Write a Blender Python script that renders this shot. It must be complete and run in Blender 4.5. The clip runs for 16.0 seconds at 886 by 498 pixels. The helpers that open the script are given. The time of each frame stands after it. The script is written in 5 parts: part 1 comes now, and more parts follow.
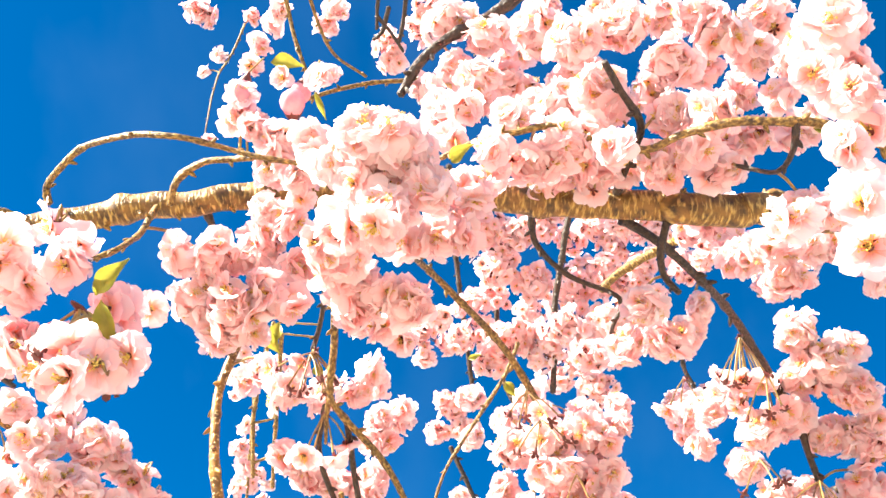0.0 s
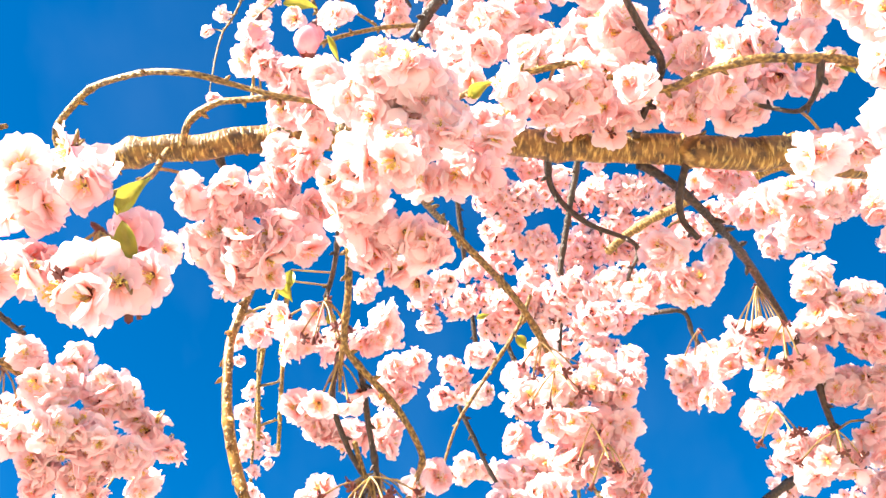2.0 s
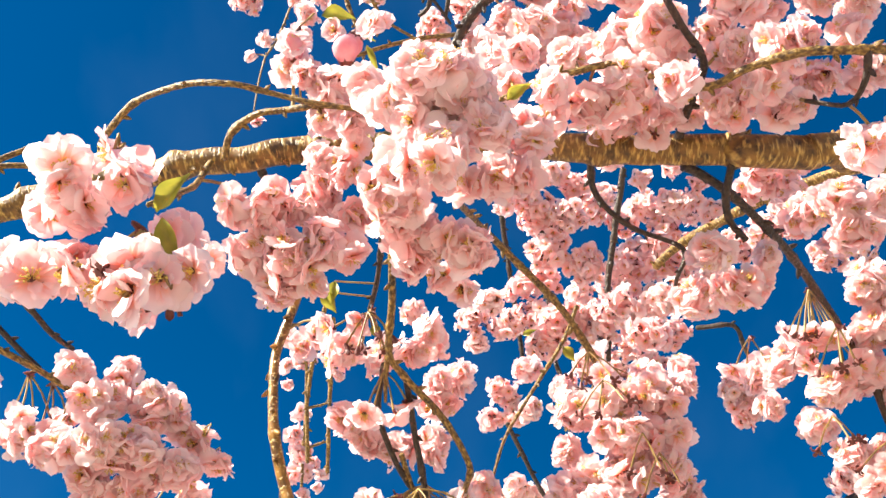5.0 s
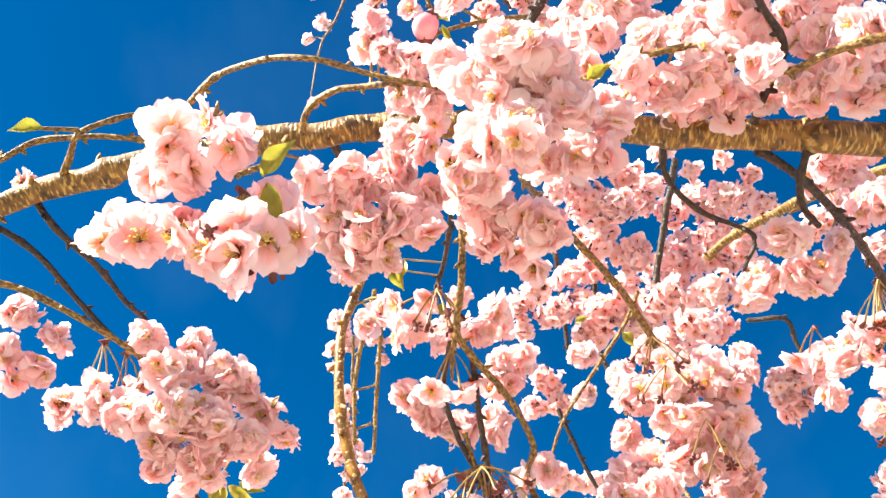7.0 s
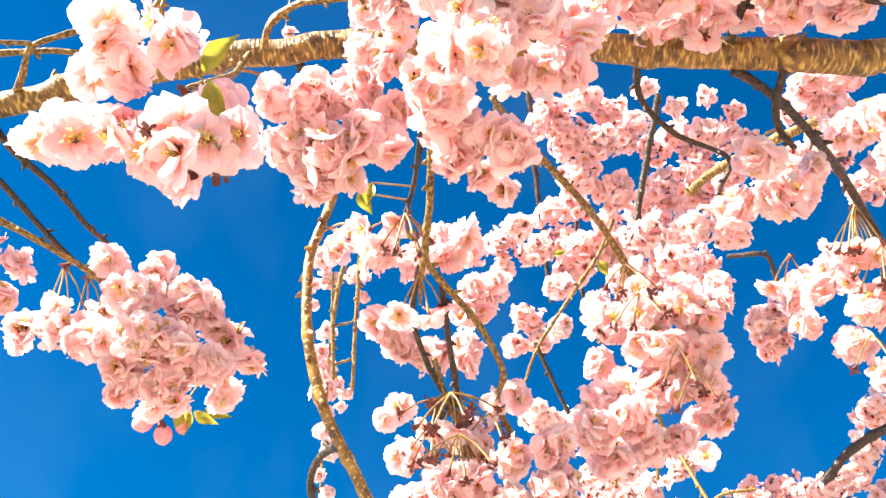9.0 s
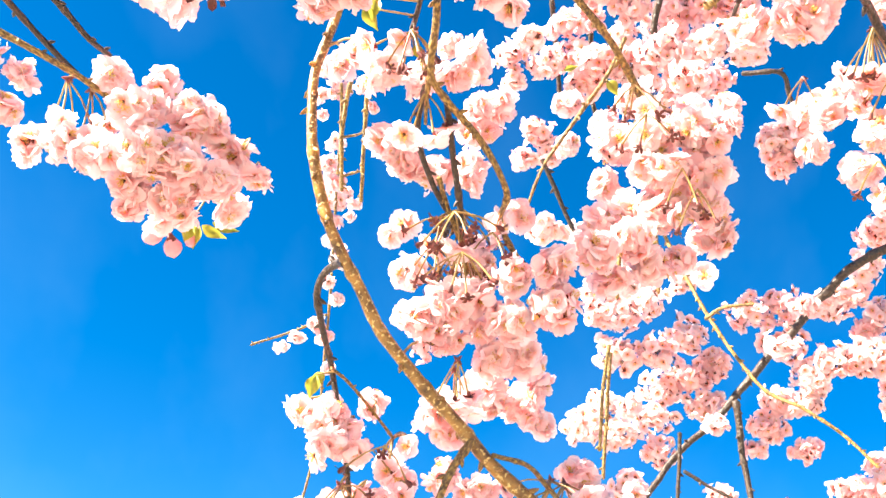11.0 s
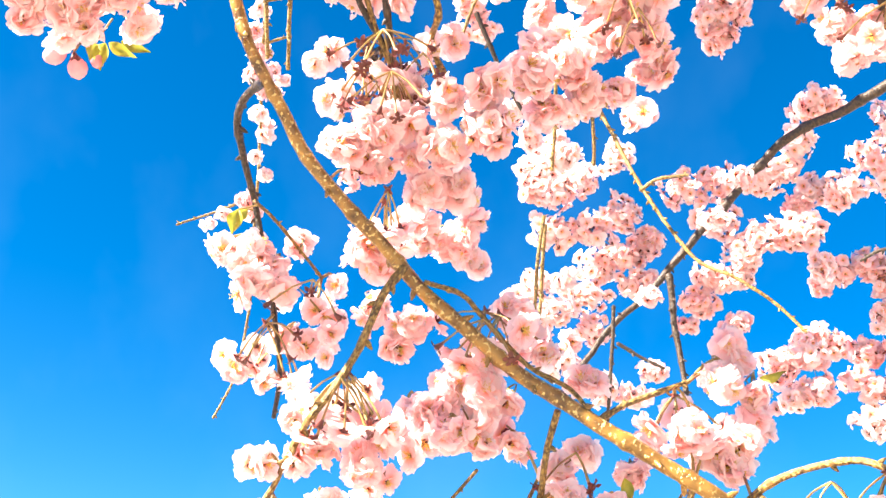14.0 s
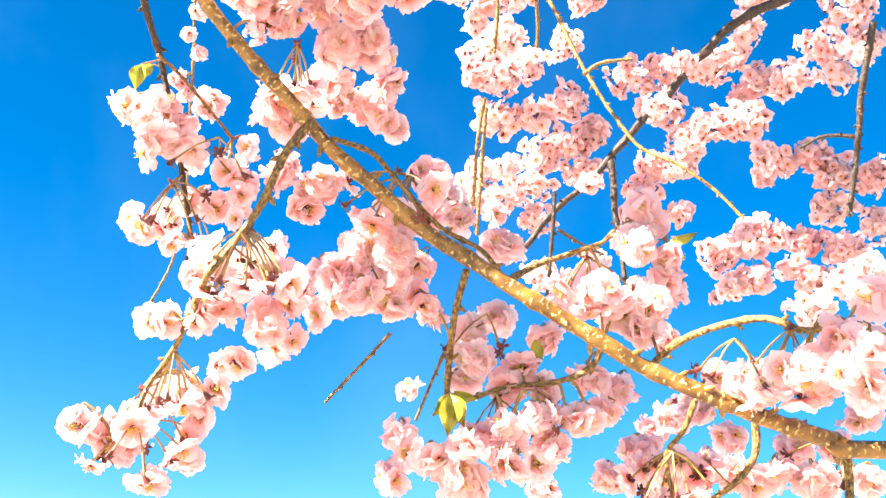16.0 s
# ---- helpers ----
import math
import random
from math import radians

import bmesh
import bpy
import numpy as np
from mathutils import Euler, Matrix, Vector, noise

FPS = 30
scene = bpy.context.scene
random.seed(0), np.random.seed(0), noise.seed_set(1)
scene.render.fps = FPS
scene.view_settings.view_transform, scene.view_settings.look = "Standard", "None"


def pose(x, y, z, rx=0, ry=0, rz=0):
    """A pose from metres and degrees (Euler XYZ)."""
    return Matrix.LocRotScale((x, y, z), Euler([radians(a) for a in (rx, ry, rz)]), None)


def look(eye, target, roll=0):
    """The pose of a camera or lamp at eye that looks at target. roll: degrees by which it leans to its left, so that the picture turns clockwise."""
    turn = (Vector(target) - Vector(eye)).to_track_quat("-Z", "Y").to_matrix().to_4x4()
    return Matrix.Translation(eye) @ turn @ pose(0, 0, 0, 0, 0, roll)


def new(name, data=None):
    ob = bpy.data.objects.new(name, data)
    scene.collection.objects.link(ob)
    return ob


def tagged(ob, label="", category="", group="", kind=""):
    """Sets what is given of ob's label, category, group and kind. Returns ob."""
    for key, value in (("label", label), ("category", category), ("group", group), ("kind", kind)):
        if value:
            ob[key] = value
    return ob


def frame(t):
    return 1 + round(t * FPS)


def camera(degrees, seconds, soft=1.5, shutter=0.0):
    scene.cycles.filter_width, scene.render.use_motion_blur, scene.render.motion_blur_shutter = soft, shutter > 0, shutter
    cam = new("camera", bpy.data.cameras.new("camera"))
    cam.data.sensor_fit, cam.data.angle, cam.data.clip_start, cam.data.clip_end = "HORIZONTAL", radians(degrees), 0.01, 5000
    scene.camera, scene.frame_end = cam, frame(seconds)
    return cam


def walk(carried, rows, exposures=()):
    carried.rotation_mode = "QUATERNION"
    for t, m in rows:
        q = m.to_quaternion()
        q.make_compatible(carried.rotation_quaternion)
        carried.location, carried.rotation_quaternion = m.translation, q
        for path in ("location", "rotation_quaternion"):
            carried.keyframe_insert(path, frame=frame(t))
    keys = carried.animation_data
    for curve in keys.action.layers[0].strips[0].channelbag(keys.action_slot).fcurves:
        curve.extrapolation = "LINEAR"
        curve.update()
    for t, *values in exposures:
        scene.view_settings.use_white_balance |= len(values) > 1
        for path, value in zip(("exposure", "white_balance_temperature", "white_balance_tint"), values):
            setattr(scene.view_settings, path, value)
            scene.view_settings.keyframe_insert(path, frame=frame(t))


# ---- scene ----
cam = camera(47.6, 16.0)
PATH = [
    (0, (0.227, 0.195, 1.679), (0.024, 1.517, 3.166), 3.5),
    (0.5, (0.22, 0.191, 1.676), (0.039, 1.515, 3.164), 3.0),
    (1, (0.216, 0.191, 1.675), (0.023, 1.523, 3.154), 3.0),
    (1.5, (0.222, 0.202, 1.675), (-0.001, 1.552, 3.133), 4.0),
    (2, (0.213, 0.216, 1.671), (0.012, 1.572, 3.127), 3.2),
    (2.5, (0.215, 0.226, 1.674), (0.013, 1.626, 3.089), 3.4),
    (3, (0.21, 0.21, 1.678), (0.054, 1.619, 3.088), 1.3),
    (3.5, (0.211, 0.221, 1.666), (0.055, 1.568, 3.136), 1.2),
    (4, (0.205, 0.227, 1.664), (0.045, 1.55, 3.155), 1.5),
    (4.2, (0.214, 0.226, 1.669), (0.012, 1.55, 3.154), 2.4),
    (6.3, (0.214, 0.237, 1.658), (-0.102, 1.514, 3.165), 6.0),
    (6.5, (0.206, 0.233, 1.66), (-0.101, 1.524, 3.156), 5.8),
    (7, (0.19, 0.229, 1.655), (-0.167, 1.535, 3.127), 8.4),
    (7.5, (0.191, 0.231, 1.656), (-0.169, 1.547, 3.118), 8.5),
    (8, (0.204, 0.24, 1.654), (-0.187, 1.545, 3.118), 9.8),
    (8.5, (0.189, 0.244, 1.657), (-0.143, 1.577, 3.11), 7.5),
    (9, (0.2, 0.252, 1.656), (-0.139, 1.639, 3.056), 7.4),
    (9.5, (0.201, 0.257, 1.655), (-0.165, 1.697, 2.993), 7.6),
    (10, (0.206, 0.245, 1.676), (-0.18, 1.792, 2.883), 8.1),
    (12.3, (0.204, 0.255, 1.64), (-0.115, 1.904, 2.726), 6.2),
    (12.5, (0.206, 0.27, 1.64), (-0.114, 1.921, 2.723), 5.1),
    (13, (0.212, 0.287, 1.643), (-0.086, 1.977, 2.67), 4.6),
    (13.5, (0.206, 0.304, 1.636), (-0.07, 1.997, 2.664), 4.1),
    (14, (0.203, 0.307, 1.63), (-0.033, 2.041, 2.598), 4.7),
    (14.5, (0.208, 0.301, 1.622), (-0.017, 2.039, 2.585), 4.9),
    (15, (0.219, 0.308, 1.619), (-0.01, 2.061, 2.555), 5.0),
    (15.5, (0.229, 0.316, 1.616), (0.016, 2.084, 2.526), 4.7),
    (16, (0.235, 0.337, 1.614), (0.08, 2.163, 2.415), 3.9),
]
walk(cam, [(t, look(eye, target, roll)) for t, eye, target, roll in PATH],
     [(0, 2.29, 6560, 8), (2.0, 2.37, 6560, 8), (2.5, 1.89, 6560, 8), (3.5, 1.62, 6560, 8), (4.2, 1.53, 6560, 8), (6.5, 1.77, 6560, 8), (7.5, 2.00, 6560, 8), (9.0, 2.19, 6560, 8), (10.2, 2.48, 6560, 8), (12.3, 2.58, 6560, 8), (16, 2.56, 6560, 8)])

# ---- sky, sun and exposure ----
SUN_HEIGHT, SUN_TURN = 33.0, 237.0      # degrees above the horizon; clockwise from straight ahead (+y)
world = bpy.data.worlds.new("sky")
scene.world = world
world.use_nodes = True
wn = world.node_tree.nodes
wl = world.node_tree.links
sky = wn.new("ShaderNodeTexSky")
sky.sky_type, sky.sun_disc = "NISHITA", False
sky.sun_elevation, sky.sun_rotation = radians(SUN_HEIGHT), radians(SUN_TURN)
sky.air_density, sky.dust_density, sky.ozone_density, sky.altitude = 1.0, 0.0, 4.0, 800.0
rich = wn.new("ShaderNodeHueSaturation")
rich.inputs["Saturation"].default_value = 1.38
wl.new(sky.outputs[0], rich.inputs["Color"])
# faint high haze, drawn out in long streaks
where = wn.new("ShaderNodeTexCoord")
pull = wn.new("ShaderNodeMapping")
pull.inputs["Scale"].default_value = (3.0, 1.2, 2.2)
wisp = wn.new("ShaderNodeTexNoise")
wisp.inputs["Scale"].default_value, wisp.inputs["Detail"].default_value = 1.6, 5
thin_cloud = wn.new("ShaderNodeMapRange")
for k, v in (("From Min", 0.45), ("From Max", 0.75), ("To Min", 0.0), ("To Max", 0.022)):
    thin_cloud.inputs[k].default_value = v
haze = wn.new("ShaderNodeMix")
haze.data_type = "RGBA"
haze.inputs["B"].default_value = (9.0, 10.5, 12.0, 1)
wl.new(where.outputs["Generated"], pull.inputs["Vector"])
wl.new(pull.outputs[0], wisp.inputs["Vector"])
wl.new(wisp.outputs[0], thin_cloud.inputs["Value"])
wl.new(thin_cloud.outputs[0], haze.inputs["Factor"])
wl.new(rich.outputs[0], haze.inputs["A"])
wl.new(haze.outputs["Result"], wn["Background"].inputs["Color"])
wn["Background"].inputs["Strength"].default_value = 0.048
sun = new("sun", bpy.data.lights.new("sun", "SUN"))
sun.data.energy, sun.data.angle, sun.data.color = 6.2, radians(0.5), (1.0, 0.92, 0.79)
sx, sy = math.sin(radians(SUN_TURN)) * math.cos(radians(SUN_HEIGHT)), math.cos(radians(SUN_TURN)) * math.cos(radians(SUN_HEIGHT))
sun.matrix_world = look((8 * sx, 8 * sy, 8 * math.sin(radians(SUN_HEIGHT))), (0, 0, 0))


# ---- materials ----
def material(name):
    m = bpy.data.materials.new(name)
    m.use_nodes = True
    n, l = m.node_tree.nodes, m.node_tree.links
    return m, n, l, n["Principled BSDF"]


def ramp(n, stops):
    r = n.new("ShaderNodeValToRGB")
    e = r.color_ramp.elements
    while len(e) < len(stops):
        e.new(0.5)
    for k, (at, c) in zip(e, stops):
        k.position, k.color = at, (*c, 1)
    return r


def petal_material():
    """Thin pale pink petals: deeper pink at the base and by blossom, light shines through."""
    m, n, l, p = material("petal")
    at = n.new("ShaderNodeAttribute")
    at.attribute_name = "along"
    tone = ramp(n, [(0.0, (0.78, 0.55, 0.20)), (0.16, (0.95, 0.70, 0.60)), (0.45, (0.965, 0.872, 0.872)), (1.0, (0.975, 0.937, 0.932))])
    l.new(at.outputs["Fac"], tone.inputs[0])
    isle = n.new("ShaderNodeNewGeometry")
    vary = ramp(n, [(0.1, (0.96, 0.70, 0.71)), (0.5, (0.97, 0.845, 0.848)), (0.9, (0.98, 0.937, 0.932))])
    own = n.new("ShaderNodeObjectInfo")
    both = n.new("ShaderNodeMath")
    both.operation = "MULTIPLY_ADD"
    both.inputs[1].default_value = 0.5
    half = n.new("ShaderNodeMath")
    half.operation = "MULTIPLY"
    half.inputs[1].default_value = 0.5
    l.new(own.outputs["Random"], half.inputs[0])
    l.new(isle.outputs["Random Per Island"], both.inputs[0])
    l.new(half.outputs[0], both.inputs[2])
    l.new(both.outputs[0], vary.inputs[0])
    blend = n.new("ShaderNodeMix")
    blend.data_type = "RGBA"
    blend.inputs["Factor"].default_value = 0.4
    l.new(tone.outputs[0], blend.inputs["A"])
    l.new(vary.outputs[0], blend.inputs["B"])
    co = n.new("ShaderNodeTexCoord")
    vein = n.new("ShaderNodeTexNoise")
    vein.inputs["Scale"].default_value, vein.inputs["Detail"].default_value = 420, 3
    l.new(co.outputs["Object"], vein.inputs["Vector"])
    bump = n.new("ShaderNodeBump")
    bump.inputs["Strength"].default_value, bump.inputs["Distance"].default_value = 0.25, 0.001
    l.new(vein.outputs[0], bump.inputs["Height"])
    p.inputs["Roughness"].default_value = 0.65
    p.inputs["Specular IOR Level"].default_value = 0.25
    l.new(blend.outputs["Result"], p.inputs["Base Color"])
    l.new(bump.outputs[0], p.inputs["Normal"])
    thin = n.new("ShaderNodeBsdfTranslucent")
    through_tone = n.new("ShaderNodeHueSaturation")
    through_tone.inputs["Saturation"].default_value = 3.0
    through_tone.inputs["Value"].default_value = 1.0
    l.new(blend.outputs["Result"], through_tone.inputs["Color"])
    l.new(through_tone.outputs[0], thin.inputs["Color"])
    mix = n.new("ShaderNodeMixShader")
    mix.inputs[0].default_value = 0.66
    l.new(p.outputs[0], mix.inputs[1])
    l.new(thin.outputs[0], mix.inputs[2])
    l.new(mix.outputs[0], n["Material Output"].inputs["Surface"])
    return m


def plain_material(name, low, high, rough, scale, relief=0.3, distance=0.001, thin=0.0):
    """A surface whose colour drifts between two tones by noise, with fine relief."""
    m, n, l, p = material(name)
    co = n.new("ShaderNodeTexCoord")
    no = n.new("ShaderNodeTexNoise")
    no.inputs["Scale"].default_value, no.inputs["Detail"].default_value = scale, 5
    l.new(co.outputs["Object"], no.inputs["Vector"])
    r = ramp(n, [(0.3, low), (0.7, high)])
    l.new(no.outputs[0], r.inputs[0])
    l.new(r.outputs[0], p.inputs["Base Color"])
    b = n.new("ShaderNodeBump")
    b.inputs["Strength"].default_value, b.inputs["Distance"].default_value = relief, distance
    l.new(no.outputs[0], b.inputs["Height"])
    l.new(b.outputs[0], p.inputs["Normal"])
    p.inputs["Roughness"].default_value = rough
    if thin:
        tr = n.new("ShaderNodeBsdfTranslucent")
        l.new(r.outputs[0], tr.inputs["Color"])
        mix = n.new("ShaderNodeMixShader")
        mix.inputs[0].default_value = thin
        l.new(p.outputs[0], mix.inputs[1])
        l.new(tr.outputs[0], mix.inputs[2])
        l.new(mix.outputs[0], n["Material Output"].inputs["Surface"])
    return m


def bark_material(name, low, mid, high, band, grain, edge=(0.44, 0.66), gloss=0.5):
    """Cherry bark: satin skin with pale lenticel bands across the branch, lichen-grey and dark stains."""
    m, n, l, p = material(name)
    uv = n.new("ShaderNodeUVMap")
    stretch = n.new("ShaderNodeMapping")
    stretch.inputs["Scale"].default_value = (2.6, band, 1)
    l.new(uv.outputs[0], stretch.inputs["Vector"])
    dash = n.new("ShaderNodeTexNoise")
    dash.inputs["Scale"].default_value, dash.inputs["Detail"].default_value = 1.0, 3
    l.new(stretch.outputs[0], dash.inputs["Vector"])
    lent = ramp(n, [(edge[0], (0, 0, 0)), (edge[1], (1, 1, 1))])
    l.new(dash.outputs[0], lent.inputs[0])
    co = n.new("ShaderNodeTexCoord")
    blotch = n.new("ShaderNodeTexNoise")
    blotch.inputs["Scale"].default_value, blotch.inputs["Detail"].default_value = grain, 6
    l.new(co.outputs["Object"], blotch.inputs["Vector"])
    base = ramp(n, [(0.3, low), (0.62, mid)])
    l.new(blotch.outputs[0], base.inputs[0])
    mix = n.new("ShaderNodeMix")
    mix.data_type = "RGBA"
    l.new(lent.outputs[0], mix.inputs["Factor"])
    l.new(base.outputs[0], mix.inputs["A"])
    mix.inputs["B"].default_value = (*high, 1)
    l.new(mix.outputs["Result"], p.inputs["Base Color"])
    add = n.new("ShaderNodeMath")
    add.operation = "ADD"
    l.new(lent.outputs[0], add.inputs[0])
    l.new(blotch.outputs[0], add.inputs[1])
    b = n.new("ShaderNodeBump")
    b.inputs["Strength"].default_value, b.inputs["Distance"].default_value = 0.6, 0.0012
    l.new(add.outputs[0], b.inputs["Height"])
    l.new(b.outputs[0], p.inputs["Normal"])
    p.inputs["Roughness"].default_value = gloss
    p.inputs["Specular IOR Level"].default_value = 0.5
    return m


PETAL = petal_material()
BARK = bark_material("cherry_bark", (0.03, 0.013, 0.003), (0.24, 0.12, 0.02), (0.58, 0.38, 0.10), 430, 130, (0.50, 0.66))
SMOOTH_BARK = bark_material("smooth_bark", (0.06, 0.024, 0.005), (0.32, 0.16, 0.03), (0.70, 0.50, 0.18), 330, 90, (0.56, 0.65), 0.34)
TWIG_BARK = bark_material("twig_bark", (0.035, 0.016, 0.007), (0.15, 0.075, 0.014), (0.42, 0.26, 0.06), 300, 90)
# twig bark once more, with shade put into its darker colour
SHADED_BARK = bark_material("shaded_twig_bark", (0.010, 0.006, 0.005), (0.034, 0.017, 0.010), (0.075, 0.042, 0.02), 260, 90)
STALK = plain_material("flower_stalk", (0.16, 0.06, 0.025), (0.40, 0.29, 0.08), 0.45, 60)
SEPAL = plain_material("sepal", (0.07, 0.013, 0.012), (0.17, 0.035, 0.022), 0.5, 200)
STAMEN = plain_material("stamen", (0.70, 0.45, 0.06), (0.85, 0.66, 0.16), 0.6, 300)
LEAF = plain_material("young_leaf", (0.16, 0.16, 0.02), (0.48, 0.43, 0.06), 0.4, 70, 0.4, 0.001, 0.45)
BUD = plain_material("bud_petal", (0.86, 0.30, 0.36), (0.92, 0.50, 0.54), 0.5, 120, 0.3, 0.001, 0.3)
# pale tone chosen so the unseen ground reflects warm light into the blossoms
BOUNCE_GROUND = plain_material("pale_bounce", (0.27, 0.22, 0.175), (0.42, 0.355, 0.295), 0.9, 40, 0.6, 0.01)


# ---- mesh helpers ----
class Build:
    """Gathers pieces as arrays and makes one mesh of them."""

    def __init__(self):
        self.v, self.f, self.mat, self.al, self.uv, self.n = [], [], [], [], [], 0

    def add(self, verts, faces, mat=0, along=None, uv=None):
        verts = np.asarray(verts, float)
        self.v.append(verts)
        self.f.append(np.asarray(faces, int) + self.n)
        self.mat.append(np.full(len(faces), mat))
        self.al.append(np.zeros(len(verts)) if along is None else np.asarray(along, float))
        self.uv.append(np.zeros((len(verts), 2)) if uv is None else np.asarray(uv, float))
        self.n += len(verts)

    def arrays(self):
        return (np.concatenate(self.v), np.concatenate(self.f), np.concatenate(self.mat),
                np.concatenate(self.al), np.concatenate(self.uv))

    def mesh(self, name, mats):
        v, f, mat, al, uv = self.arrays()
        me = bpy.data.meshes.new(name)
        me.from_pydata(v.tolist(), [], f.tolist())
        for m in mats:
            me.materials.append(m)
        me.polygons.foreach_set("material_index", mat.astype(np.int32))
        me.polygons.foreach_set("use_smooth", np.ones(len(f), bool))
        me.attributes.new("along", "FLOAT", "POINT").data.foreach_set("value", al.astype(np.float32))
        layer = me.uv_layers.new(name="UVMap")
        layer.data.foreach_set("uv", uv[f.reshape(-1)].astype(np.float32).ravel())
        me.update()
        return me


def unit(v):
    return v / max(1e-9, np.linalg.norm(v))


def frame_of(axis, spin=0.0):
    """Three unit columns, the last along axis."""
    a = unit(np.asarray(axis, float))
    h = np.array([0, 0, 1.0]) if abs(a[2]) < 0.9 else np.array([1.0, 0, 0])
    x = unit(np.cross(h, a))
    y = np.cross(a, x)
    c, s = math.cos(spin), math.sin(spin)
    return np.column_stack((c * x + s * y, c * y - s * x, a))


def glide(points, step):
    """A smooth line through points (x, y, z, radius), cut in short steps."""
    p = np.asarray(points, float)
    p = np.vstack((2 * p[0] - p[1], p, 2 * p[-1] - p[-2]))
    out = []
    for i in range(1, len(p) - 2):
        a, b, c, d = p[i - 1:i + 3]
        k = max(2, int(np.linalg.norm(c[:3] - b[:3]) / step))
        for t in np.arange(k) / k:
            out.append(0.5 * (2 * b + (c - a) * t + (2 * a - 5 * b + 4 * c - d) * t * t + (3 * b - a - 3 * c + d) * t ** 3))
    out.append(p[-2])
    return np.array(out)


def tube(build, line, sides, mat=0, rough=0.0, seed=0.0, round_end=True):
    """A skin of rings round a line of (x, y, z, radius)."""
    c, r = line[:, :3], np.maximum(line[:, 3], 0.0002)
    tan = np.gradient(c, axis=0)
    x = frame_of(tan[0])[:, 0]
    run = np.concatenate(([0], np.cumsum(np.linalg.norm(np.diff(c, axis=0), axis=1))))
    rings, uv = [], []
    for i in range(len(c)):
        t = unit(tan[i])
        x = unit(x - t * (x @ t))
        y = np.cross(t, x)
        for k in range(sides + 1):
            a = 2 * math.pi * (k % sides) / sides
            rr = r[i]
            if rough:
                rr *= 1 + rough * noise.noise((math.cos(a) * 1.3 + seed, math.sin(a) * 1.3, run[i] / r[i] * 0.35))
            rings.append(c[i] + rr * (math.cos(a) * x + math.sin(a) * y))
            uv.append((k / sides * 3, run[i]))
    s = sides + 1
    faces = [(i * s + k, i * s + k + 1, (i + 1) * s + k + 1, (i + 1) * s + k) for i in range(len(c) - 1) for k in range(sides)]
    build.add(rings, faces, mat, None, uv)
    if round_end:
        for end, flip in ((0, 1), (len(c) - 1, 0)):
            tip = c[end] + unit(tan[end]) * r[end] * (0.6 if end else -0.6)
            ring = [rings[end * s + k] for k in range(sides)]
            fs = [((k + 1) % sides, k, 0, 0) if flip else (k, (k + 1) % sides, 0, 0) for k in range(sides)]
            build.add(ring + [tip, tip], [(p, q, sides, sides + 1) for p, q, _, _ in fs], mat, None, [(k / sides * 3, run[end]) for k in range(sides + 2)])


def part(name, me, parent, label=""):
    ob = new(name, me)
    ob.parent = parent
    return tagged(ob, label) if label else ob


# ---- ground ----
# never in view: an added sheet that brightens the undersides from below
def ground():
    b = Build()
    k = 60
    g = np.linspace(-1, 1, k)
    g = np.sign(g) * np.abs(g) ** 3 * 1500
    v = [(x, y, 0.05 * noise.noise((x * 0.3, y * 0.3, 0)) if max(abs(x), abs(y)) < 60 else 0.0) for y in g for x in g]
    f = [(j * k + i, j * k + i + 1, (j + 1) * k + i + 1, (j + 1) * k + i) for j in range(k - 1) for i in range(k - 1)]
    b.add(v, f)
    tagged(new("ground", b.mesh("ground", [BOUNCE_GROUND])), "unseen pale ground added to reflect light up into the cherry tree", "ground", "", "structure")


ground()

# ---- the tree ----
TREE = new("cherry_tree")
TREE.location = (1.95, 1.25, -0.05)
bpy.context.view_layer.update()
tagged(TREE, "weeping cherry tree in full bloom with double pale pink blossoms", "cherry tree")
LINES = []
rng = np.random.default_rng(7)


def place(ob):
    """Lets a part keep its own world coordinates under the tree."""
    ob.matrix_parent_inverse = Matrix.Translation(-TREE.location)
    return ob


def trunk():
    b = Build()
    line = glide([(1.95, 1.25, -0.08, 0.17), (1.95, 1.25, 0.1, 0.125), (1.93, 1.24, 0.7, 0.105), (1.9, 1.22, 1.4, 0.098),
                  (1.86, 1.2, 2.0, 0.09), (1.8, 1.2, 2.5, 0.075), (1.72, 1.24, 3.0, 0.055), (1.6, 1.3, 3.5, 0.035)], 0.03)
    tube(b, line, 28, 0, 0.12, 3.0)
    place(part("trunk", b.mesh("trunk", [BARK]), TREE, "stout grey-brown trunk with banded bark"))


trunk()


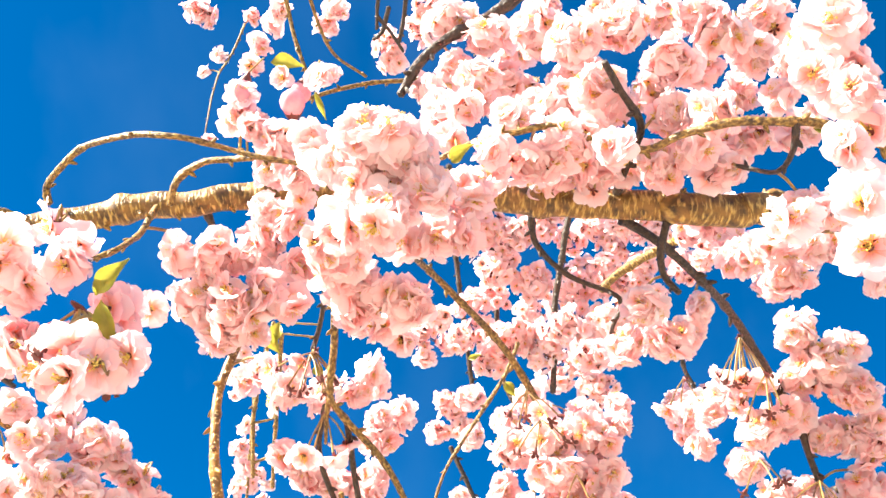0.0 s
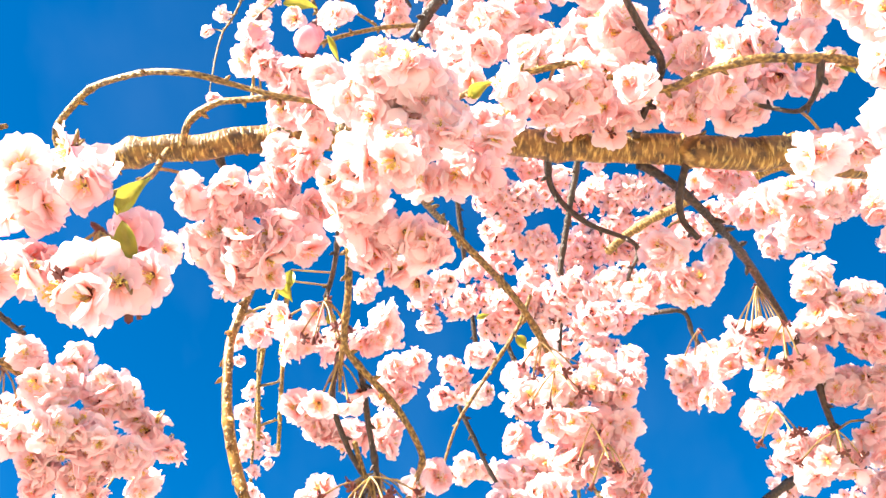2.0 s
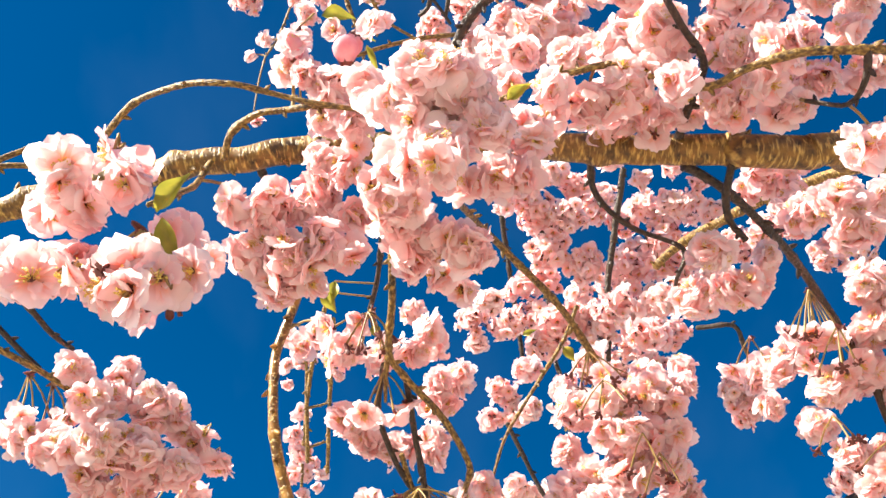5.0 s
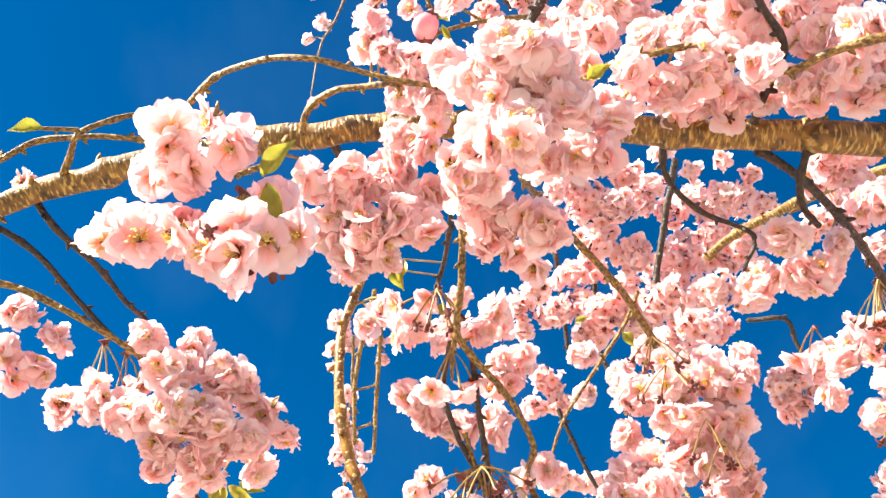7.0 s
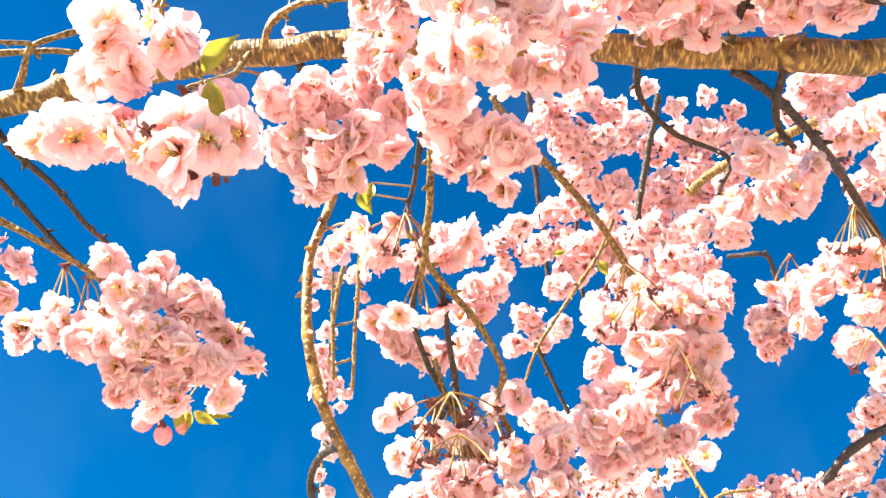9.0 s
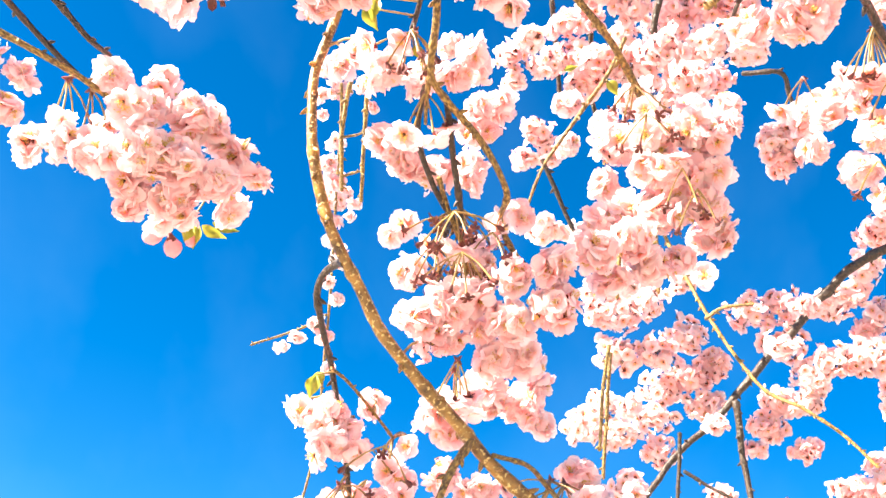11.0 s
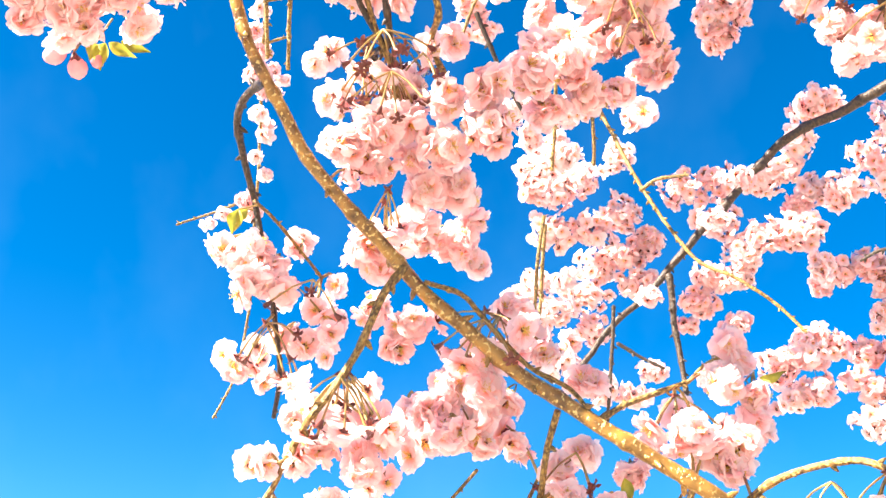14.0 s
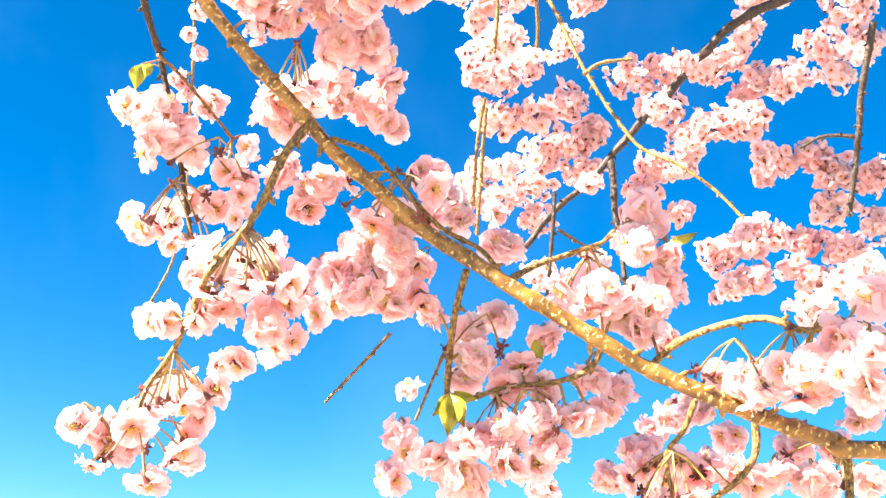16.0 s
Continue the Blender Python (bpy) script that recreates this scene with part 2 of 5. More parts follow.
def branch(name, label, points):
    """A branch or twig with nodes, through points (x, y, z, radius)."""
    b = Build()
    thick = max(p[3] for p in points[:6])
    if thick < 0.005:
        points = [(x, y, z, 0.85 * r) for x, y, z, r in points]
    step = 0.004 if thick > 0.006 else 0.005
    line = glide(points, step)
    seed = len(LINES) * 3.7
    # slow waver and small swellings at the nodes
    for i in range(len(line)):
        w = noise.noise_vector((i * step * 25, seed, 1.0))
        line[i, :3] += np.array(w) * line[i, 3] * 0.5
        line[i, 3] *= 1 + 0.10 * noise.noise((i * step * 60, seed, 5.0)) + (0.28 * max(0, math.sin(i * step * (70 if thick > 0.006 else 150) + seed)) ** 14)
    LINES.append(line)
    tube(b, line, 16 if thick > 0.006 else 8, 0, 0.10 if thick > 0.006 else 0.06, seed)
    # dormant buds and short spurs
    k = 0
    run = 0.0
    while run < len(line) * step - 0.01:
        run += rng.uniform(0.012, 0.03) if thick < 0.006 else rng.uniform(0.02, 0.05)
        i = min(len(line) - 2, int(run / step))
        t = unit(line[i + 1, :3] - line[i, :3])
        side = unit(np.cross(t, rng.normal(size=3)))
        r = line[i, 3]
        size = min(max(r * 0.7, 0.0008), 0.0022)
        a = line[i, :3] + side * r * 0.8
        w = unit(side + 0.6 * t)
        tube(b, np.array([(*a, size), (*(a + w * size * 1.5), size * 0.9), (*(a + w * size * 3), size * 0.3)]), 5)
        k += 1
    # a label with "dark" picks the bark whose colour holds the shade
    place(part(name, b.mesh(name, [SHADED_BARK if "dark" in label else SMOOTH_BARK if "smooth" in label else BARK if thick > 0.004 else TWIG_BARK]), TREE, label))


# ---- blossoms ----
def petal(length, width, tilt, turn, cup, rnd, rows=5, cols=7):
    """One broad, thin petal with a rounded, notched and frayed tip, rooted at the origin; tilt is its angle from the blossom's axis."""
    v, al = [], []
    ph, waves = rnd.uniform(0, 6.28), rnd.uniform(2.2, 4.5)
    curl = rnd.uniform(-0.30, 0.34) if rnd.random() < 0.8 else rnd.uniform(-1.1, 0.9)
    roll = rnd.uniform(-0.22, 0.22)
    fray = [rnd.uniform(-0.07, 0.03) for _ in range(cols)]
    for i in range(rows):
        t = i / (rows - 1)
        w = width * (0.24 + 0.76 * math.sin(math.pi * 0.5 * min(1.0, t / 0.68)) ** 1.2) * (1 - 0.16 * max(0.0, t - 0.68) / 0.32)
        ang = tilt + cup * (t - 0.4) + curl * t * t
        for j in range(cols):
            s = 2 * j / (cols - 1) - 1
            late = max(0.0, t - 0.45) / 0.55
            back = (0.30 * s * s + 0.08 * math.exp(-(s / 0.2) ** 2)) * late * late - (fray[j] if i == rows - 1 else 0.0)
            reach = (0.05 + t - back) * length
            ruff = 0.06 * length * t * t * math.sin(ph + waves * s + 1.5 * t) + 0.012 * length * t * rnd.uniform(-1, 1) + roll * w * s * 0.5
            lift = 0.12 * w * s * s
            x, y = w * s * 0.5, reach * math.sin(ang)
            z = reach * math.cos(ang) + (lift + ruff) * math.sin(ang)
            y -= (lift + ruff) * math.cos(ang)
            c, q = math.cos(turn), math.sin(turn)
            v.append((c * x - q * y, q * x + c * y, z))
            al.append(t)
    f = [(i * cols + j, i * cols + j + 1, (i + 1) * cols + j + 1, (i + 1) * cols + j) for i in range(rows - 1) for j in range(cols - 1)]
    return v, f, al


def blossom_shape(seed, fine=True):
    """An open half-double blossom, about 38 mm across, facing +z; the stalk meets it at the origin."""
    rnd = random.Random(seed)
    b = Build()
    open_ = rnd.uniform(0.80, 1.10)
    whorls = [(5, 0.0196, 0.0196, 1.56), (5, 0.0172, 0.0168, 1.46), (2, 0.0110, 0.0090, 1.15)]
    if not fine:
        whorls = [(5, 0.0185, 0.0190, 1.52), (4, 0.0150, 0.0150, 1.2)]
    for count, length, width, tilt in whorls:
        off = rnd.uniform(0, 6.28)
        for k in range(count):
            v, f, al = petal(length * rnd.uniform(0.84, 1.08), width * rnd.uniform(0.86, 1.12), tilt * open_ + rnd.uniform(-0.16, 0.16),
                             off + 6.283 * k / count + rnd.uniform(-0.22, 0.22), rnd.uniform(-0.2, 0.2), rnd, 5 if fine else 4, 7 if fine else 4)
            b.add(v, f, 0, al)
    for k in range(16 if fine else 4):
        a, e = rnd.uniform(0, 6.28), rnd.uniform(0.05, 0.85)
        h = rnd.uniform(0.005, 0.0085)
        d = np.array((math.cos(a) * math.sin(e), math.sin(a) * math.sin(e), math.cos(e)))
        tube(b, np.array([(*(d * 0.001), 0.0003), (*(d * h), 0.00025), (*(d * (h + 0.0007)), 0.0009)]), 3, 1)
    # calyx: a short cup with five sepals
    tube(b, np.array([(0, 0, -0.0055, 0.0009), (0, 0, -0.004, 0.0017), (0, 0, -0.001, 0.0019), (0, 0, 0.0008, 0.0024)]), 6, 2)
    for k in range(5):
        v, f, al = petal(0.0075, 0.0038, 1.85, 6.283 * k / 5, 0.3, rnd, 3, 3)
        b.add(v, f, 2, al)
    return b


SHAPES = [blossom_shape(20 + k) for k in range(9)]
SHAPE_MESH = [s.mesh("blossom", [PETAL, STAMEN, SEPAL]) for s in SHAPES]
FAR_ARR = [blossom_shape(60 + k, False).arrays() for k in range(6)]


def nearest_twig(p):
    best, where = 9.0, None
    for line in LINES:
        d = np.linalg.norm(line[:, :3] - p, axis=1)
        i = int(d.argmin())
        if d[i] < best:
            best, where = d[i], line[i, :3]
    return best, where


OUT = frame_of((-0.10, -0.68, -0.55))     # bunches open outwards and down


TAKEN = []     # where blossoms sit, so that no two grow through each other


def clusters(kind, rows):
    """Umbels of blossoms on long stalks, from rows (x, y, z, half width, half height)."""
    for x, y, z, rw, rh in rows:
        c = np.array((x, y, z))
        gap, root = nearest_twig(c)
        hub = c + np.array((0, 0, (0.35 if kind == "far" else 0.75) * rh))
        b = Build()
        if gap < 0.032:
            mid = (hub + root) / 2 + np.array((0, 0, 0.15 * gap))
            tube(b, glide([(*root, 0.0012), (*mid, 0.001), (*hub, 0.0011)], 0.006), 5, 0)
        inset = 0.006 if kind == "close" else 0.0085
        rx, rz = max(rw - inset, 0.005), max(rh - inset, 0.005)
        n = int(np.clip(round(1.5 + (2.6 if kind == "far" else 9.0) * rw * (rw + rh) / 0.0003), 4, 36))
        flowers = []
        spin = rng.uniform(0, 6.28)
        for k in range(n):
            # spread over the outer and lower side of the bunch, each flower facing outwards
            w = math.acos(1 - 1.5 * (k + 0.5) / n)
            a = spin + k * 2.39996 + rng.uniform(-0.2, 0.2)
            d = unit(OUT @ np.array((math.sin(w) * math.cos(a), math.sin(w) * math.sin(a), math.cos(w))) + rng.normal(size=3) * 0.10)
            p = c + d * np.array((rx, rx, rz)) * rng.uniform(0.35, 1.1)
            axis = unit(d + rng.normal(size=3) * (0.5 if kind == "far" else 0.32))
            size = rng.uniform(0.52, 0.74) if kind == "close" else rng.uniform(0.64, 0.92) if kind == "near" and y < 0.62 else rng.uniform(0.50, 0.80) if kind != "far" else rng.uniform(0.55, 0.95) * min(1.0, 0.4 + rw / 0.05)
            if kind != "far":
                if TAKEN and np.linalg.norm(np.array(TAKEN) - p, axis=1).min() < 0.0098 * size:
                    continue
                TAKEN.append(p)
            m = frame_of(axis, rng.uniform(0, 6.28)) * size
            base = p - axis * 0.003
            # stalk from the hub to the back of the flower
            end = base - axis * 0.005 * size
            mid = (hub + end) / 2 + rng.normal(size=3) * 0.002 - axis * 0.004
            tube(b, glide([(*hub, 0.0007), (*mid, 0.00055), (*end, 0.0008)], 0.012), 4, 0, round_end=False)
            flowers.append((m, base))
        if flowers:
            hang(b, flowers, kind == "far")


def hang(b, flowers, far=False):
    """Makes one umbel of the stalks in b: near ones carry each blossom as a part, far ones are one mesh."""
    if far:
        for m, base in flowers:
            v, f, mat, al, uv = FAR_ARR[rng.integers(len(FAR_ARR))]
            at = b.n
            b.v.append(v @ m.T + base)
            b.f.append(f + at)
            b.mat.append(mat + 1)
            b.al.append(al)
            b.uv.append(uv)
            b.n += len(v)
        tagged(place(part("umbel", b.mesh("umbel", [STALK, PETAL, STAMEN, SEPAL]), TREE)), kind="stuff")
        return
    top = place(part("umbel", b.mesh("umbel", [STALK]), TREE))
    for m, base in flowers:
        o = new("blossom", SHAPE_MESH[rng.integers(len(SHAPE_MESH))])
        o.parent = top
        o.matrix_local = Matrix([[*m[0], base[0]], [*m[1], base[1]], [*m[2], base[2]], [0, 0, 0, 1]])


FAN = frame_of((0.0, 0.62, -0.78))     # stalks lean out of the crown, away from the trunk's shade


def spray(x, y, z, count, spread, reach):
    """A loose umbel whose long stalks fan down and out from a knot on the twig, so that the backs of the flowers show."""
    hub = np.array((x, y, z))
    b = Build()
    gap, root = nearest_twig(hub)
    if gap < 0.05:
        tube(b, glide([(*root, 0.0014), (*((hub + root) / 2), 0.0012), (*hub, 0.0015)], 0.005), 6, 0)
    for k in range(5):
        d = unit(rng.normal(size=3) + np.array((0, 0, -0.3)))
        tube(b, np.array([(*hub, 0.0016), (*(hub + d * 0.002), 0.0013), (*(hub + d * 0.0045), 0.0004)]), 5, 1)
    flowers = []
    spin = rng.uniform(0, 6.28)
    for k in range(count):
        a = spin + 6.283 * k / count + rng.uniform(-0.3, 0.3)
        w = spread * rng.uniform(0.35, 1.1)
        d = FAN @ np.array((math.cos(a) * math.sin(w), math.sin(a) * math.sin(w), math.cos(w)))
        end = hub + d * reach * rng.uniform(0.8, 1.15)
        axis = unit(d + rng.normal(size=3) * 0.25)
        size = rng.uniform(0.60, 0.82)
        base = end + axis * 0.005 * size
        mid = (hub + end) / 2 + np.array((0, 0, 0.003)) + d * 0.001
        tube(b, glide([(*hub, 0.0008), (*mid, 0.0006), (*end, 0.0009)], 0.006), 5, 0, round_end=False)
        flowers.append((frame_of(axis, rng.uniform(0, 6.28)) * size, base))
    top = place(part("umbel", b.mesh("umbel", [STALK, SEPAL]), TREE))
    for m, base in flowers:
        o = new("blossom", SHAPE_MESH[rng.integers(len(SHAPE_MESH))])
        o.parent = top
        o.matrix_local = Matrix([[*m[0], base[0]], [*m[1], base[1]], [*m[2], base[2]], [0, 0, 0, 1]])


def bare_stalks(x, y, z, count, spread, reach):
    """Dark stalks that have shed their petals and end in star-shaped sepals."""
    hub = np.array((x, y, z))
    b = Build()
    rnd = random.Random(int(x * 997 + z * 1009))
    spin = rng.uniform(0, 6.28)
    for k in range(count):
        a, w = spin + 6.283 * k / count + rng.uniform(-0.3, 0.3), spread * rng.uniform(0.4, 1.1)
        d = FAN @ np.array((math.cos(a) * math.sin(w), math.sin(a) * math.sin(w), math.cos(w)))
        end = hub + d * reach * rng.uniform(0.75, 1.15)
        mid = (hub + end) / 2 + np.array((0, 0, 0.003))
        tube(b, glide([(*hub, 0.0008), (*mid, 0.0006), (*end, 0.0009)], 0.006), 5, 0, round_end=False)
        m = frame_of(unit(d + rng.normal(size=3) * 0.3), rng.uniform(0, 6.28))
        tube(b, np.array([(*(end - m[:, 2] * 0.001), 0.0010), (*(end + m[:, 2] * 0.002), 0.0019), (*(end + m[:, 2] * 0.004), 0.0022)]), 6, 1)
        for j in range(5):
            v, f, al = petal(0.0066, 0.0036, 1.3, 6.283 * j / 5, 0.2, rnd, 3, 3)
            b.add(np.asarray(v) @ m.T + end + m[:, 2] * 0.003, f, 1, al)
    place(part("flower_stalk", b.mesh("flower_stalk", [STALK, SEPAL]), TREE, "dark bare stalks with star-shaped red-brown sepals"))


def leaf(x0, y0, z0, x1, y1, z1, width):
    """A young folded leaf from its stalk to its tip."""
    a, e = np.array((x0, y0, z0)), np.array((x1, y1, z1))
    length = np.linalg.norm(e - a)
    t = (e - a) / length
    side = unit(np.cross(t, (0.15, -0.75, -0.6)))
    up = np.cross(side, t)
    b = Build()
    v, rows, cols = [], 9, 5
    ph = rng.uniform(0, 6)
    for i in range(rows):
        q = i / (rows - 1)
        w = width * 1.15 * math.sin(math.pi * q ** 0.75) ** 1.3 * (1 - 0.25 * q) + 0.0005
        for j in range(cols):
            s = j / (cols - 1) * 2 - 1
            bend = 0.10 * length * math.sin(math.pi * q) + 0.55 * w * abs(s) + 0.04 * length * math.sin(ph + 9 * q + 3 * s)
            v.append(a + t * q * length + side * s * w * 0.5 + up * bend)
    f = [(i * cols + j, i * cols + j + 1, (i + 1) * cols + j + 1, (i + 1) * cols + j) for i in range(rows - 1) for j in range(cols - 1)]
    b.add(v, f)
    gap, root = nearest_twig(a)
    if gap < 0.04:
        tube(b, glide([(*root, 0.0008), (*((root + a) / 2), 0.0007), (*a, 0.0007)], 0.006), 5, 1)
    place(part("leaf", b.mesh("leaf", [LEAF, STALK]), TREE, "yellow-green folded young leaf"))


def bud(x0, y0, z0, x1, y1, z1, width):
    """A closed pink bud from its calyx to its tip, of wrapped petals."""
    a, e = np.array((x0, y0, z0)), np.array((x1, y1, z1))
    t = e - a
    b = Build()
    r = width * 0.5
    prof = [(0.0, 0.25), (0.12, 0.62), (0.35, 0.95), (0.6, 1.0), (0.82, 0.78), (0.95, 0.42), (1.0, 0.12)]
    tube(b, np.array([(*(a + t * q), r * s) for q, s in prof]), 14, 0, 0.25, x0 * 40)
    tube(b, np.array([(*(a - t * 0.25), r * 0.16), (*(a - t * 0.1), r * 0.3), (*(a + t * 0.05), r * 0.55), (*(a + t * 0.22), r * 0.72)]), 8, 1)
    gap, root = nearest_twig(a)
    s = a - t * 0.25
    if gap > 0.05:
        root = s + np.array((0.004, 0.006, 0.028))
    tube(b, glide([(*root, 0.0008), (*((root + s) / 2), 0.0007), (*s, 0.0008)], 0.006), 5, 2)
    place(part("bud", b.mesh("bud", [BUD, SEPAL, STALK]), TREE, "closed deep pink bud on a stalk"))


# branches and twigs: (x, y, z, radius)
branch("main_branch", "thick golden-brown branch with banded cherry bark", [
    (-0.244, 0.588, 2.101, 0.0072), (-0.214, 0.585, 2.110, 0.0074), (-0.194, 0.587, 2.127, 0.0077), (-0.161, 0.584, 2.138, 0.0080),
    (-0.119, 0.582, 2.152, 0.0082), (-0.065, 0.589, 2.176, 0.0085), (-0.005, 0.592, 2.185, 0.0087), (0.031, 0.596, 2.193, 0.0090),
    (0.117, 0.613, 2.210, 0.0094), (0.203, 0.627, 2.215, 0.0099), (0.265, 0.636, 2.214, 0.0104), (0.318, 0.642, 2.211, 0.0109),
    (0.358, 0.644, 2.210, 0.0113), (.75, .8, 2.3, .0145), (1.2, 1, 2.33, .022), (1.75, 1.2, 2.2, .035),
])
branch("lower_branch", "smooth golden-brown drooping branch with pale lenticels", [
    (-0.010, 0.742, 2.214, 0.0042), (-0.021, 0.754, 2.173, 0.0043), (-0.021, 0.760, 2.138, 0.0044), (-0.017, 0.768, 2.105, 0.0045),
    (-0.011, 0.779, 2.078, 0.0046), (-0.001, 0.791, 2.052, 0.0047), (0.012, 0.801, 2.029, 0.0047), (0.024, 0.819, 2.012, 0.0048),
    (0.038, 0.832, 1.991, 0.0049), (0.055, 0.842, 1.971, 0.0050), (0.073, 0.851, 1.953, 0.0051), (0.094, 0.867, 1.936, 0.0052),
    (0.119, 0.880, 1.915, 0.0053), (0.143, 0.891, 1.897, 0.0054), (0.170, 0.900, 1.878, 0.0055), (0.197, 0.906, 1.862, 0.0056),
    (0.226, 0.907, 1.843, 0.0057), (0.253, 0.912, 1.828, 0.0058), (0.280, 0.917, 1.813, 0.0059), (0.308, 0.924, 1.800, 0.0059),
    (0.336, 0.927, 1.788, 0.0060), (0.365, 0.934, 1.778, 0.0061), (0.396, 0.941, 1.771, 0.0062), (0.427, 0.948, 1.766, 0.0063),
    (0.458, 0.955, 1.762, 0.0064), (0.750, 1.050, 1.800, 0.0090), (1.200, 1.150, 1.700, 0.0180), (1.800, 1.200, 1.500, 0.0300),
])
branch("twig", "thin brown cherry twig with small nodes", [
    (-0.090, 0.575, 2.171, 0.0027), (-0.090, 0.565, 2.176, 0.0026), (-0.072, 0.548, 2.173, 0.0026), (-0.056, 0.537, 2.175, 0.0025),
    (-0.032, 0.524, 2.164, 0.0024), (-0.012, 0.518, 2.158, 0.0023), (0.006, 0.515, 2.151, 0.0023), (0.022, 0.518, 2.151, 0.0022),
    (0.034, 0.527, 2.156, 0.0021), (0.049, 0.533, 2.155, 0.0020), (0.064, 0.537, 2.153, 0.0020), (0.097, 0.548, 2.156, 0.0019),
])
branch("twig", "thin brown cherry twig with small nodes", [
    (-0.011, 0.582, 2.172, 0.0030), (-0.007, 0.572, 2.176, 0.0029), (-0.001, 0.566, 2.181, 0.0028), (0.016, 0.558, 2.182, 0.0026),
    (0.033, 0.557, 2.181, 0.0025), (0.051, 0.554, 2.178, 0.0024), (0.068, 0.554, 2.176, 0.0023), (0.085, 0.552, 2.172, 0.0021),
    (0.101, 0.552, 2.171, 0.0020), (0.128, 0.544, 2.167, 0.0019),
])
branch("twig", "thin brown cherry twig with small nodes", [
    (-0.191, 0.545, 2.102, 0.0025), (-0.174, 0.544, 2.117, 0.0025), (-0.168, 0.546, 2.130, 0.0024), (-0.158, 0.548, 2.137, 0.0024),
    (-0.145, 0.550, 2.140, 0.0024), (-0.133, 0.553, 2.144, 0.0023), (-0.120, 0.557, 2.146, 0.0023), (-0.106, 0.560, 2.146, 0.0022),
    (-0.095, 0.570, 2.150, 0.0022),
])
branch("twig", "thin brown cherry twig with small nodes", [
    (-0.166, 0.580, 2.138, 0.0028), (-0.154, 0.565, 2.139, 0.0027), (-0.147, 0.555, 2.138, 0.0026), (-0.138, 0.545, 2.136, 0.0024),
    (-0.131, 0.547, 2.146, 0.0023), (-0.123, 0.551, 2.157, 0.0022), (-0.116, 0.556, 2.168, 0.0021),
])
branch("twig", "thin brown cherry twig with small nodes", [
    (-0.137, 0.543, 2.136, 0.0020), (-0.148, 0.539, 2.133, 0.0017), (-0.159, 0.536, 2.131, 0.0015), (-0.164, 0.534, 2.128, 0.0012),
])
branch("twig", "dark brown twig, shade painted into its bark", [
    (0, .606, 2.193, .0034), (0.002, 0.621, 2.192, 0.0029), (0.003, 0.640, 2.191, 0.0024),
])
branch("twig", "dark brown twig, shade painted into its bark", [
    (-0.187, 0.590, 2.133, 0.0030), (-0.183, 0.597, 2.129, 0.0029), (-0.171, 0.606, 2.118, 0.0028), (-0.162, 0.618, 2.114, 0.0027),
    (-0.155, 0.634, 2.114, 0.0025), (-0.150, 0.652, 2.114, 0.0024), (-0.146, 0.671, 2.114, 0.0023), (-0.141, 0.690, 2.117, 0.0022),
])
branch("twig", "dark brown twig, shade painted into its bark", [
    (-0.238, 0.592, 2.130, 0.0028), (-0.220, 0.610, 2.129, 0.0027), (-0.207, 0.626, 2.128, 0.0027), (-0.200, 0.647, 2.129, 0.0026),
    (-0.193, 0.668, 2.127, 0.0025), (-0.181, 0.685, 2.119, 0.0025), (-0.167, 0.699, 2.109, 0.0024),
])
branch("twig", "thin brown cherry twig with small nodes", [
    (-0.235, 0.600, 2.075, 0.0027), (-0.210, 0.616, 2.083, 0.0027), (-0.195, 0.627, 2.087, 0.0026), (-0.182, 0.642, 2.089, 0.0026),
    (-0.165, 0.653, 2.085, 0.0025), (-0.151, 0.676, 2.089, 0.0024), (-0.138, 0.700, 2.090, 0.0024),
])
branch("branchlet", "golden-brown side branchlet among the blossoms", [
    (0.165, 0.563, 2.177, 0.0021), (0.176, 0.560, 2.180, 0.0022), (0.194, 0.554, 2.183, 0.0023), (0.215, 0.552, 2.184, 0.0025),
    (0.236, 0.556, 2.193, 0.0026), (0.265, 0.570, 2.193, 0.0028), (0.292, 0.573, 2.186, 0.0029), (0.311, 0.559, 2.180, 0.0030),
    (0.339, 0.551, 2.178, 0.0032), (0.375, 0.553, 2.179, 0.0033), (0.396, 0.559, 2.180, 0.0035), (0.438, 0.571, 2.166, 0.0037),
])
branch("twig", "dark brown twig, shade painted into its bark", [
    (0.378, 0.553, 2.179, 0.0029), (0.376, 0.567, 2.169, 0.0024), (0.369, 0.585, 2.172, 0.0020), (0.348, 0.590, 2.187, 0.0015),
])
branch("twig", "dark brown twig, shade painted into its bark", [
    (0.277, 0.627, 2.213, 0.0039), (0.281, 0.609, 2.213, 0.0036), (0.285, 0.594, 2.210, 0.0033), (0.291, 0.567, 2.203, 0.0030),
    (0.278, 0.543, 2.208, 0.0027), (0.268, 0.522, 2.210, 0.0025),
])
branch("twig", "dark brown twig, shade painted into its bark", [
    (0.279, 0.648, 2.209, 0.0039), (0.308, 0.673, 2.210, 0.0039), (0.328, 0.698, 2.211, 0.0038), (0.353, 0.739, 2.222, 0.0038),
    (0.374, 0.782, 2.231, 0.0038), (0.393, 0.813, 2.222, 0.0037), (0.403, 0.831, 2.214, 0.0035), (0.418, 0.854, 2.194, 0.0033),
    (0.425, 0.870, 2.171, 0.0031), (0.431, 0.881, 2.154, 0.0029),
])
branch("twig", "dark brown twig, shade painted into its bark", [
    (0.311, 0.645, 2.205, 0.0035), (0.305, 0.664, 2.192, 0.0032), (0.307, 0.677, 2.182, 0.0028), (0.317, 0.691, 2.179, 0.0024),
])
